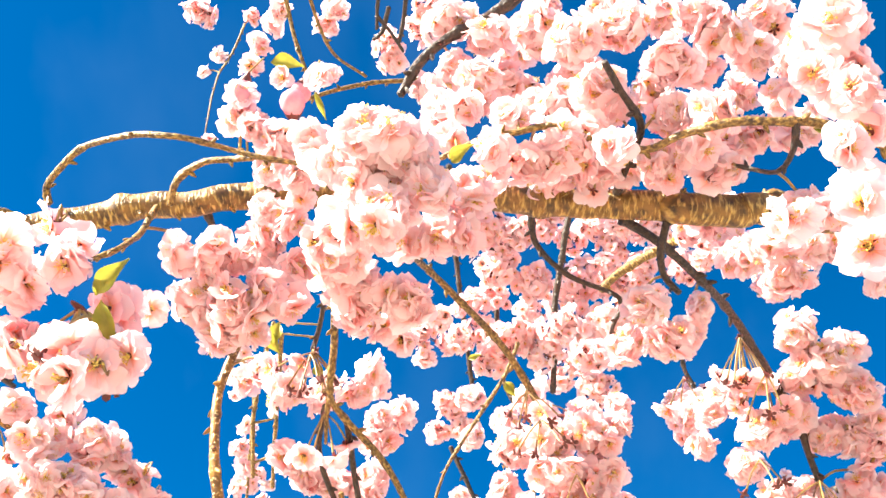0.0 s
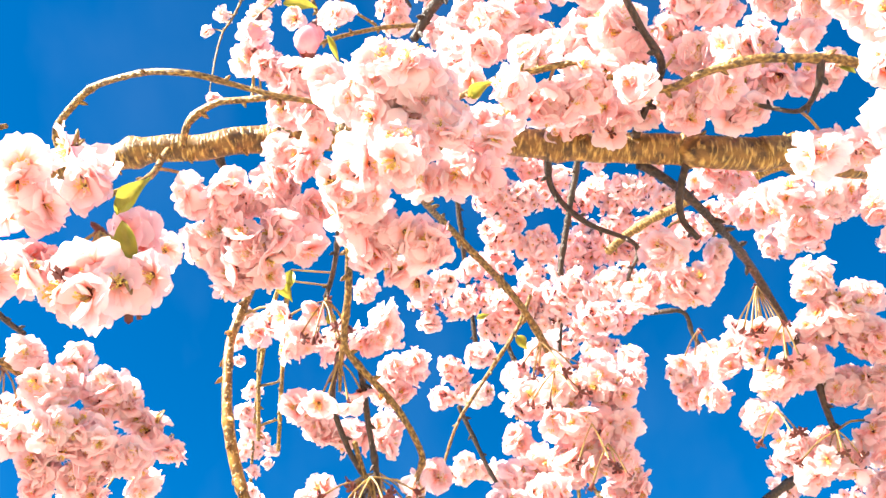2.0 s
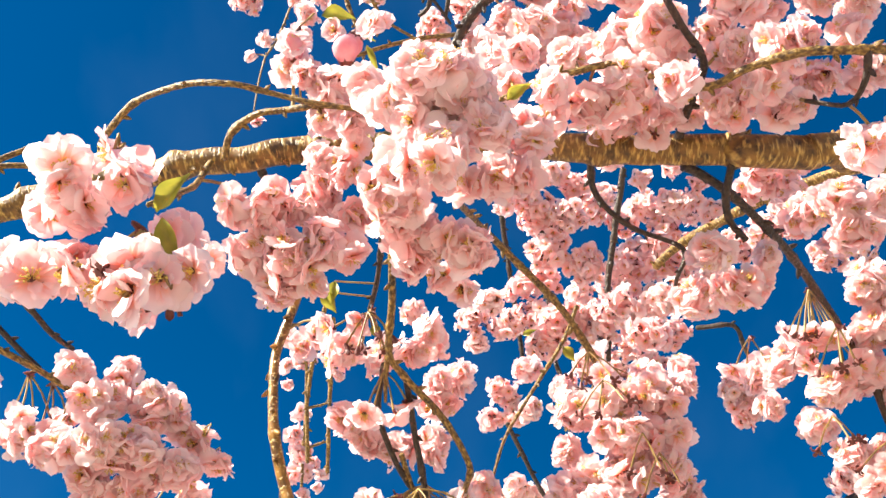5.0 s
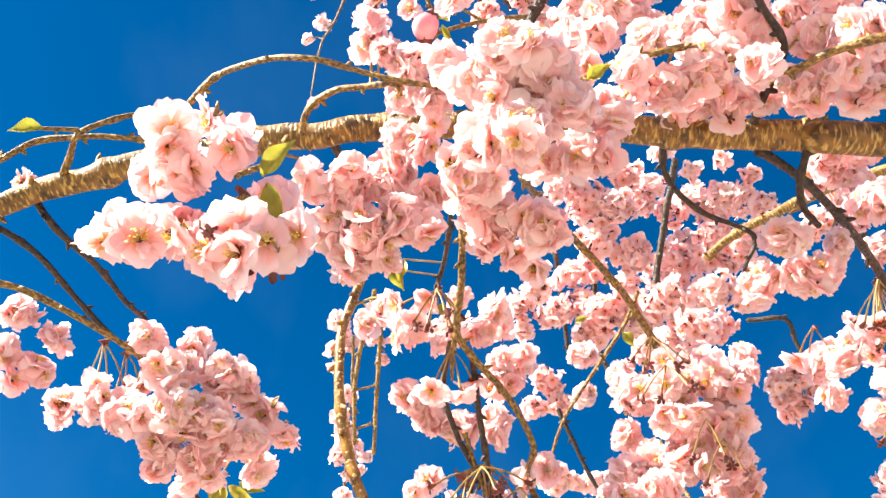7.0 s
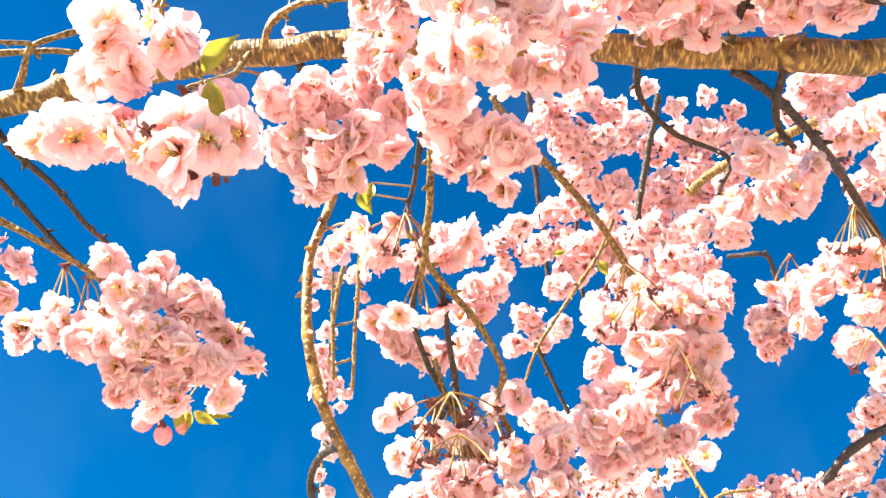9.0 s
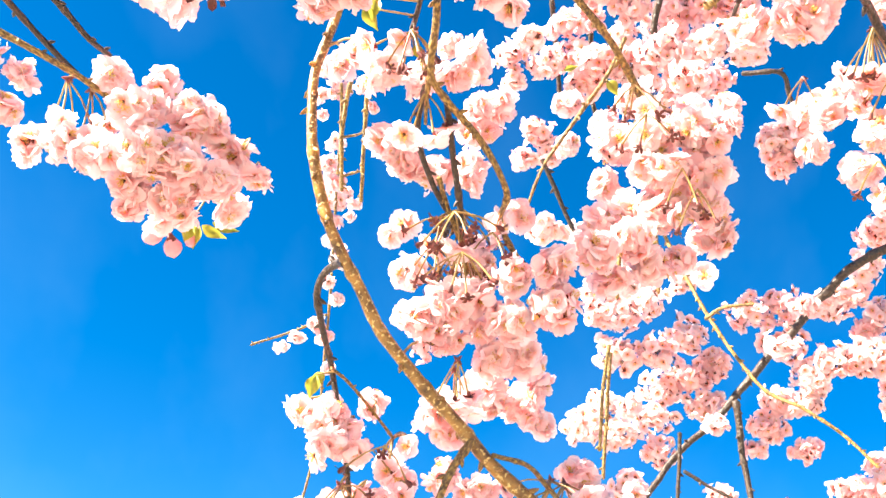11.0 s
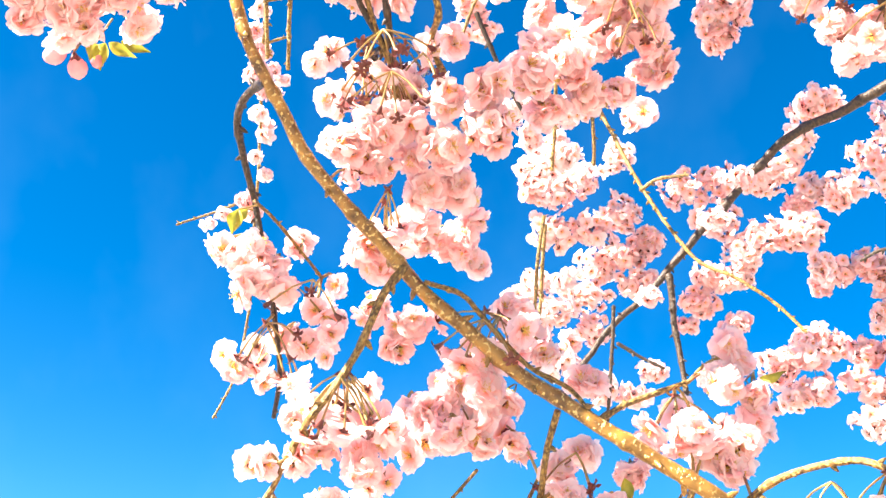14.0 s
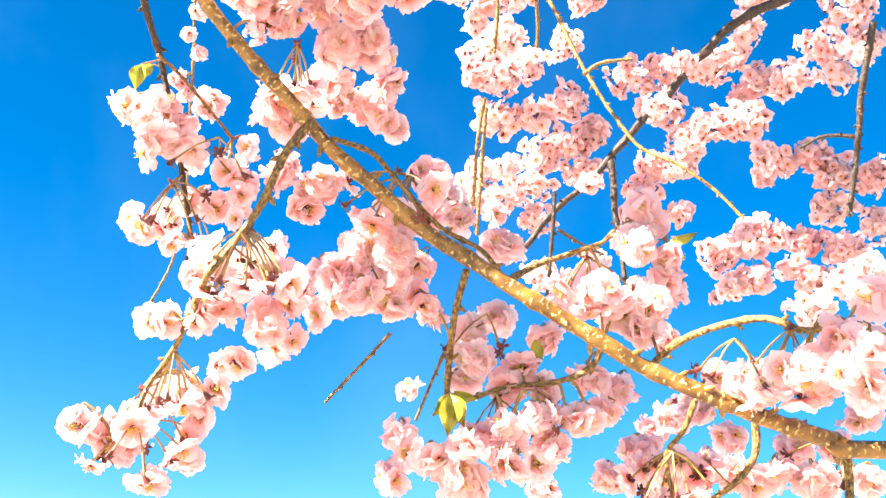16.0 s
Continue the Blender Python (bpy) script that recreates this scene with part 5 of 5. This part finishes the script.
clusters("mid", [
    (-0.078, 0.751, 2.052, 0.015, 0.014), (-0.104, 0.708, 2.088, 0.016, 0.014), (-0.138, 0.697, 2.103, 0.014, 0.013),
    (-0.104, 0.711, 2.050, 0.016, 0.015), (-0.139, 0.709, 2.059, 0.016, 0.014), (-0.098, 0.750, 2.039, 0.016, 0.014),
    (-0.164, 0.706, 2.053, 0.015, 0.014), (-0.194, 0.715, 2.056, 0.013, 0.012), (-0.044, 0.763, 2.072, 0.011, 0.010),
    (0.114, 0.910, 2.010, 0.017, 0.015), (0.124, 0.960, 2.008, 0.018, 0.016), (0.135, 0.971, 1.992, 0.014, 0.012),
    (0.090, 0.936, 2.000, 0.015, 0.013), (0.083, 0.859, 2.012, 0.016, 0.015), (0.061, 0.861, 1.991, 0.012, 0.011),
    (0.130, 0.900, 2.015, 0.017, 0.015), (0.138, 0.948, 2.012, 0.017, 0.015), (0.113, 0.959, 2.004, 0.016, 0.014),
])
clusters("mid", [
    (0.129, 0.969, 1.993, 0.015, 0.013), (0.101, 0.875, 2.016, 0.015, 0.013), (0.099, 0.849, 2.039, 0.016, 0.015),
    (0.307, 0.940, 1.891, 0.019, 0.017), (0.330, 0.954, 1.866, 0.019, 0.017), (0.288, 0.944, 1.856, 0.016, 0.015),
    (0.314, 0.954, 1.834, 0.017, 0.015), (0.375, 0.923, 1.787, 0.020, 0.018), (0.399, 0.888, 1.789, 0.019, 0.017),
    (0.370, 1.076, 1.815, 0.019, 0.017), (0.300, 0.997, 1.803, 0.017, 0.016), (0.041, 0.902, 1.811, 0.015, 0.013),
    (0.062, 0.908, 1.829, 0.016, 0.014), (0.083, 0.922, 1.812, 0.015, 0.014), (0.048, 0.943, 1.795, 0.015, 0.013),
    (0.128, 0.937, 1.863, 0.015, 0.014), (0.150, 0.947, 1.855, 0.015, 0.013), (0.125, 0.939, 1.843, 0.013, 0.012),
])
clusters("mid", [
    (0.373, 0.460, 2.119, 0.018, 0.016), (0.370, 0.460, 2.069, 0.017, 0.015), (0.355, 0.460, 2.028, 0.014, 0.013),
    (0.352, 0.460, 1.991, 0.012, 0.011), (0.354, 0.460, 2.086, 0.013, 0.012), (0.348, 0.460, 1.965, 0.009, 0.008),
    (0.359, 0.874, 2.220, 0.020, 0.018), (0.348, 0.887, 2.198, 0.018, 0.016), (0.376, 0.887, 2.176, 0.020, 0.018),
    (0.430, 0.831, 2.214, 0.022, 0.020), (0.458, 0.814, 2.234, 0.020, 0.018), (0.437, 0.866, 2.184, 0.020, 0.018),
    (0.471, 0.858, 2.188, 0.022, 0.020), (0.459, 0.885, 2.153, 0.020, 0.018), (0.425, 0.896, 2.152, 0.018, 0.016),
    (0.411, 0.902, 2.125, 0.018, 0.016), (0.463, 0.911, 2.118, 0.020, 0.018), (0.240, 0.856, 2.188, 0.019, 0.017),
])
clusters("mid", [
    (0.278, 0.869, 2.205, 0.018, 0.016), (0.216, 0.860, 2.158, 0.019, 0.017), (0.265, 0.886, 2.164, 0.019, 0.017),
    (0.236, 0.888, 2.134, 0.019, 0.017), (0.277, 0.914, 2.139, 0.018, 0.016), (0.208, 0.878, 2.105, 0.017, 0.015),
    (0.244, 0.931, 2.119, 0.018, 0.016), (0.094, 0.771, 2.173, 0.015, 0.014), (0.106, 0.820, 2.190, 0.015, 0.013),
    (0.029, 0.808, 2.135, 0.016, 0.015), (0.057, 0.827, 2.122, 0.018, 0.016), (0.087, 0.829, 2.122, 0.016, 0.015),
    (-0.111, 0.701, 2.081, 0.018, 0.016), (-0.087, 0.726, 2.085, 0.018, 0.017), (-0.101, 0.722, 2.047, 0.019, 0.017),
    (-0.074, 0.746, 2.053, 0.020, 0.018), (-0.059, 0.751, 2.083, 0.014, 0.013), (-0.127, 0.749, 2.036, 0.017, 0.015),
])
clusters("mid", [
    (-0.090, 0.754, 2.033, 0.017, 0.015), (-0.063, 0.768, 2.043, 0.013, 0.011),
])
clusters("mid", [
    (-0.023, 0.930, 1.963, 0.019, 0.016), (-0.045, 0.930, 1.969, 0.014, 0.012), (-0.001, 0.930, 1.961, 0.016, 0.013),
    (0.010, 0.940, 1.981, 0.011, 0.009), (0.027, 0.950, 1.938, 0.013, 0.011), (0.039, 0.950, 1.957, 0.011, 0.009),
    (0.040, 0.950, 1.920, 0.014, 0.012), (0.040, 0.950, 1.900, 0.012, 0.010), (-0.025, 0.950, 1.889, 0.011, 0.009),
    (-0.001, 0.950, 1.880, 0.010, 0.008),
])
clusters("mid", [
    (0.169, 0.950, 1.746, 0.014, 0.012), (0.198, 0.941, 1.735, 0.016, 0.013), (0.225, 0.935, 1.745, 0.014, 0.012),
    (0.163, 0.953, 1.729, 0.013, 0.011), (0.251, 1.041, 1.762, 0.016, 0.014), (0.265, 0.944, 1.770, 0.014, 0.012),
    (0.230, 0.953, 1.793, 0.013, 0.011), (0.208, 0.960, 1.809, 0.012, 0.010), (0.303, 1.050, 1.755, 0.016, 0.014),
    (0.342, 1.050, 1.757, 0.017, 0.014), (0.364, 1.022, 1.764, 0.016, 0.014), (0.388, 0.999, 1.746, 0.016, 0.013),
    (0.395, 0.891, 1.795, 0.016, 0.014), (0.414, 0.868, 1.802, 0.015, 0.013), (0.421, 0.864, 1.776, 0.016, 0.013),
    (0.404, 0.896, 1.778, 0.014, 0.012), (0.384, 0.897, 1.792, 0.013, 0.011), (0.107, 0.932, 1.826, 0.013, 0.011),
])
clusters("mid", [
    (0.125, 0.937, 1.851, 0.014, 0.012), (0.153, 0.944, 1.863, 0.013, 0.011), (0.135, 0.935, 1.875, 0.012, 0.010),
    (0.166, 0.976, 1.856, 0.013, 0.011), (-0.011, 0.927, 1.960, 0.016, 0.013), (-0.032, 0.927, 1.969, 0.013, 0.011),
    (0.006, 0.932, 1.945, 0.011, 0.010), (0.017, 0.965, 1.946, 0.013, 0.011), (0.017, 0.970, 1.917, 0.012, 0.010),
    (0.036, 0.965, 1.933, 0.011, 0.009), (0.078, 0.917, 1.819, 0.012, 0.010), (0.095, 0.928, 1.808, 0.012, 0.010),
    (-0.029, 0.942, 1.748, 0.014, 0.012), (-0.005, 0.951, 1.741, 0.013, 0.011), (0.027, 0.960, 1.752, 0.013, 0.011),
    (0.028, 0.951, 1.779, 0.012, 0.010),
])
clusters("far", [
    (0.125, 1.334, 3.011, 0.041, 0.036), (0.178, 1.349, 3.000, 0.044, 0.039), (0.146, 1.392, 2.962, 0.044, 0.035),
    (0.204, 1.409, 2.946, 0.044, 0.035), (0.263, 1.473, 2.972, 0.051, 0.036), (0.312, 1.424, 3.100, 0.042, 0.032),
    (0.351, 1.452, 3.072, 0.042, 0.032), (0.163, 1.430, 2.833, 0.048, 0.033), (0.239, 1.426, 2.836, 0.048, 0.038),
    (0.309, 1.459, 2.888, 0.049, 0.039), (0.347, 1.613, 2.958, 0.049, 0.038), (0.241, 1.642, 2.934, 0.054, 0.043),
    (0.296, 1.536, 2.810, 0.045, 0.040), (0.399, 1.469, 3.136, 0.038, 0.031), (0.462, 1.427, 2.986, 0.041, 0.036),
    (0.284, 1.621, 2.956, 0.043, 0.043), (-0.304, 1.429, 2.832, 0.027, 0.024), (-0.285, 1.457, 2.809, 0.024, 0.024),
])
clusters("far", [
    (-0.295, 1.548, 2.690, 0.027, 0.024), (-0.290, 1.573, 2.660, 0.027, 0.024), (-0.285, 1.622, 2.591, 0.020, 0.020),
    (0.159, 1.735, 2.577, 0.040, 0.036), (0.185, 1.802, 2.579, 0.051, 0.041), (0.231, 1.790, 2.606, 0.046, 0.041),
    (0.187, 1.834, 2.522, 0.051, 0.041), (0.255, 1.833, 2.523, 0.051, 0.041), (0.308, 1.925, 2.615, 0.049, 0.038),
    (0.322, 1.963, 2.545, 0.049, 0.038), (0.341, 1.988, 2.500, 0.044, 0.038), (0.269, 1.976, 2.527, 0.055, 0.033),
    (0.361, 1.950, 2.566, 0.038, 0.038), (0.249, 2.002, 2.478, 0.049, 0.033), (0.200, 1.667, 2.563, 0.043, 0.033),
    (0.153, 1.732, 2.539, 0.036, 0.032), (0.260, 2.030, 2.422, 0.044, 0.033), (0.208, 1.885, 2.294, 0.040, 0.035),
])
clusters("far", [
    (0.124, 1.985, 2.444, 0.049, 0.038), (0.187, 1.991, 2.437, 0.049, 0.038), (0.156, 1.966, 2.485, 0.043, 0.032),
    (0.207, 1.764, 2.385, 0.033, 0.029), (0.420, 1.855, 2.623, 0.053, 0.037), (0.477, 1.843, 2.630, 0.048, 0.037),
    (0.471, 1.871, 2.573, 0.048, 0.043), (0.520, 1.891, 2.521, 0.048, 0.048), (0.510, 1.917, 2.478, 0.043, 0.032),
    (0.550, 1.832, 2.628, 0.043, 0.032), (0.586, 1.815, 2.643, 0.037, 0.032), (0.556, 1.875, 2.538, 0.048, 0.037),
    (0.610, 1.860, 2.542, 0.048, 0.043), (0.445, 1.945, 2.443, 0.043, 0.032), (0.464, 1.924, 2.481, 0.043, 0.032),
    (0.510, 1.954, 2.405, 0.037, 0.023), (0.636, 1.788, 2.758, 0.042, 0.042), (0.645, 1.870, 2.635, 0.038, 0.033),
])
clusters("far", [
    (0.633, 1.834, 2.459, 0.029, 0.036), (0.620, 1.886, 2.612, 0.033, 0.027), (0.495, 1.699, 2.900, 0.055, 0.044),
    (0.457, 1.706, 2.901, 0.038, 0.038), (0.478, 1.732, 2.868, 0.042, 0.031), (0.002, 1.465, 2.889, 0.039, 0.032),
    (0.007, 1.496, 2.858, 0.030, 0.025), (0.064, 1.480, 2.882, 0.041, 0.035), (0.110, 1.473, 2.891, 0.039, 0.035),
    (0.140, 1.495, 2.872, 0.039, 0.039), (0.031, 1.680, 2.903, 0.041, 0.027), (0.005, 1.710, 2.865, 0.030, 0.027),
    (0.053, 1.710, 2.872, 0.038, 0.032), (0.323, 1.351, 2.791, 0.041, 0.032), (0.373, 1.355, 2.778, 0.041, 0.032),
    (0.249, 1.358, 2.788, 0.045, 0.036), (0.289, 1.333, 2.700, 0.038, 0.034), (-0.252, 1.420, 2.654, 0.023, 0.015),
])
clusters("far", [
    (-0.267, 1.436, 2.629, 0.023, 0.015), (-0.259, 1.458, 2.608, 0.023, 0.015), (-0.270, 1.475, 2.583, 0.023, 0.015),
    (-0.256, 1.498, 2.562, 0.021, 0.014), (-0.265, 1.515, 2.536, 0.021, 0.014), (-0.251, 1.538, 2.512, 0.020, 0.014),
    (-0.267, 1.552, 2.481, 0.019, 0.012), (-0.254, 1.570, 2.460, 0.019, 0.012), (-0.282, 1.578, 2.422, 0.023, 0.015),
    (-0.270, 1.594, 2.405, 0.020, 0.014), (-0.310, 1.583, 2.397, 0.019, 0.011), (-0.334, 1.583, 2.381, 0.017, 0.009),
    (-0.261, 1.622, 2.364, 0.017, 0.011), (0.145, 1.895, 2.697, 0.031, 0.026), (0.160, 1.913, 2.730, 0.031, 0.026),
    (0.059, 1.750, 2.722, 0.046, 0.023), (0.118, 1.754, 2.725, 0.041, 0.023), (0.206, 1.758, 2.724, 0.046, 0.029),
])
clusters("far", [
    (0.332, 1.759, 2.718, 0.039, 0.035), (0.305, 1.913, 2.733, 0.038, 0.038), (0.188, 1.898, 2.755, 0.033, 0.027),
    (0.788, 1.792, 2.742, 0.055, 0.049), (0.816, 1.828, 2.687, 0.044, 0.049), (0.764, 1.897, 2.730, 0.051, 0.045),
    (0.800, 1.919, 2.684, 0.045, 0.043), (0.677, 1.804, 2.592, 0.043, 0.036), (0.631, 1.732, 2.715, 0.052, 0.026),
    (0.604, 1.776, 2.670, 0.039, 0.036), (0.702, 1.964, 2.522, 0.044, 0.031), (0.673, 1.986, 2.506, 0.033, 0.031),
    (0.747, 1.947, 2.525, 0.044, 0.033), (0.785, 1.952, 2.496, 0.049, 0.042), (0.843, 1.934, 2.486, 0.038, 0.044),
    (0.781, 1.985, 2.443, 0.046, 0.038), (0.854, 1.976, 2.408, 0.033, 0.044), (0.674, 2.091, 2.447, 0.048, 0.039),
])
clusters("far", [
    (0.715, 2.089, 2.428, 0.034, 0.029), (0.713, 1.911, 2.341, 0.041, 0.031), (0.773, 1.898, 2.328, 0.051, 0.036),
    (0.732, 1.935, 2.280, 0.046, 0.036), (0.744, 1.808, 2.228, 0.048, 0.033), (0.698, 1.937, 2.300, 0.036, 0.026),
    (0.771, 1.787, 2.248, 0.033, 0.033), (0.626, 2.084, 2.347, 0.020, 0.018), (0.657, 2.086, 2.327, 0.018, 0.022),
    (0.598, 2.107, 2.311, 0.020, 0.018), (0.471, 1.907, 2.158, 0.033, 0.027), (0.491, 1.945, 2.038, 0.033, 0.038),
    (0.455, 1.956, 2.020, 0.033, 0.033), (0.691, 1.842, 2.192, 0.043, 0.029), (-0.012, 1.025, 3.127, 0.032, 0.029),
    (0.040, 1.014, 3.139, 0.030, 0.029), (-0.006, 1.057, 3.109, 0.030, 0.024), (0.063, 0.977, 3.141, 0.033, 0.029),
])
clusters("far", [
    (0.711, 1.433, 3.023, 0.043, 0.038), (0.670, 1.470, 3.013, 0.049, 0.038), (0.622, 1.491, 3.010, 0.043, 0.030),
    (0.739, 1.414, 3.028, 0.049, 0.038), (0.795, 1.459, 2.960, 0.024, 0.022), (0.533, 1.308, 2.891, 0.038, 0.033),
    (-0.097, 1.437, 2.885, 0.030, 0.025), (0.158, 1.796, 2.734, 0.030, 0.026), (0.142, 1.814, 2.709, 0.032, 0.027),
    (0.129, 1.489, 3.135, 0.044, 0.033), (0.217, 1.468, 3.153, 0.044, 0.033), (0.191, 1.535, 3.004, 0.042, 0.032),
    (0.130, 1.472, 2.976, 0.041, 0.031), (0.290, 1.535, 3.090, 0.044, 0.033), (0.267, 1.415, 3.053, 0.036, 0.026),
    (0.385, 1.542, 3.072, 0.044, 0.033), (0.331, 1.551, 3.071, 0.044, 0.033), (0.209, 1.452, 2.808, 0.038, 0.029),
])
clusters("far", [
    (0.370, 1.391, 3.063, 0.036, 0.026), (0.488, 1.324, 2.899, 0.038, 0.029), (0.517, 1.287, 2.923, 0.033, 0.029),
    (0.100, 1.308, 3.042, 0.038, 0.030), (0.152, 1.335, 3.104, 0.039, 0.031), (0.195, 1.353, 3.091, 0.037, 0.029),
    (0.122, 1.351, 3.010, 0.039, 0.030), (0.075, 1.285, 2.976, 0.029, 0.029), (0.174, 1.399, 3.055, 0.039, 0.029),
    (0.241, 1.450, 3.178, 0.039, 0.029), (0.323, 1.353, 2.917, 0.034, 0.027), (0.313, 1.475, 3.153, 0.033, 0.026),
    (0.393, 1.388, 3.072, 0.027, 0.021), (0.282, 1.425, 2.942, 0.039, 0.030), (0.206, 1.424, 2.947, 0.039, 0.030),
    (0.039, 1.406, 2.870, 0.032, 0.027), (0.090, 1.441, 2.930, 0.036, 0.026), (0.123, 1.465, 2.813, 0.038, 0.029),
])
clusters("far", [
    (0.188, 1.441, 2.840, 0.038, 0.029), (0.270, 1.435, 2.842, 0.038, 0.029), (0.315, 1.421, 2.851, 0.036, 0.029),
    (0.570, 1.920, 2.318, 0.041, 0.041), (0.614, 1.903, 2.331, 0.041, 0.036), (0.632, 1.921, 2.280, 0.036, 0.041),
    (0.593, 1.937, 2.266, 0.041, 0.031), (0.270, 1.835, 2.232, 0.043, 0.030), (0.323, 1.837, 2.221, 0.038, 0.025),
    (0.371, 2.054, 2.356, 0.035, 0.024), (0.432, 2.017, 2.431, 0.031, 0.024), (0.261, 1.335, 3.127, 0.031, 0.023),
    (0.312, 1.363, 3.102, 0.027, 0.021), (0.367, 1.346, 3.107, 0.025, 0.019), (0.412, 1.365, 3.087, 0.025, 0.019),
    (0.434, 1.405, 3.051, 0.031, 0.023), (0.355, 1.389, 3.076, 0.027, 0.021), (0.398, 1.435, 3.006, 0.035, 0.027),
])
clusters("far", [
    (0.417, 1.478, 2.962, 0.031, 0.023), (0.478, 1.642, 2.511, 0.028, 0.021), (0.441, 1.675, 2.456, 0.026, 0.021),
    (0.339, 1.733, 2.348, 0.026, 0.019), (-0.301, 1.646, 2.735, 0.018, 0.014), (-0.287, 1.663, 2.719, 0.020, 0.016),
    (-0.296, 1.675, 2.700, 0.016, 0.012), (-0.340, 1.521, 2.860, 0.023, 0.020), (-0.318, 1.512, 2.880, 0.020, 0.016),
    (-0.341, 1.545, 2.832, 0.016, 0.010), (-0.267, 1.527, 2.887, 0.026, 0.025), (-0.255, 1.557, 2.860, 0.020, 0.018),
])
clusters("far", [
    (-0.219, 0.900, 2.907, 0.017, 0.013), (-0.231, 0.900, 2.868, 0.012, 0.010), (-0.190, 0.900, 2.705, 0.012, 0.010),
    (-0.273, 0.900, 3.040, 0.030, 0.024), (-0.191, 0.900, 3.013, 0.021, 0.017),
])
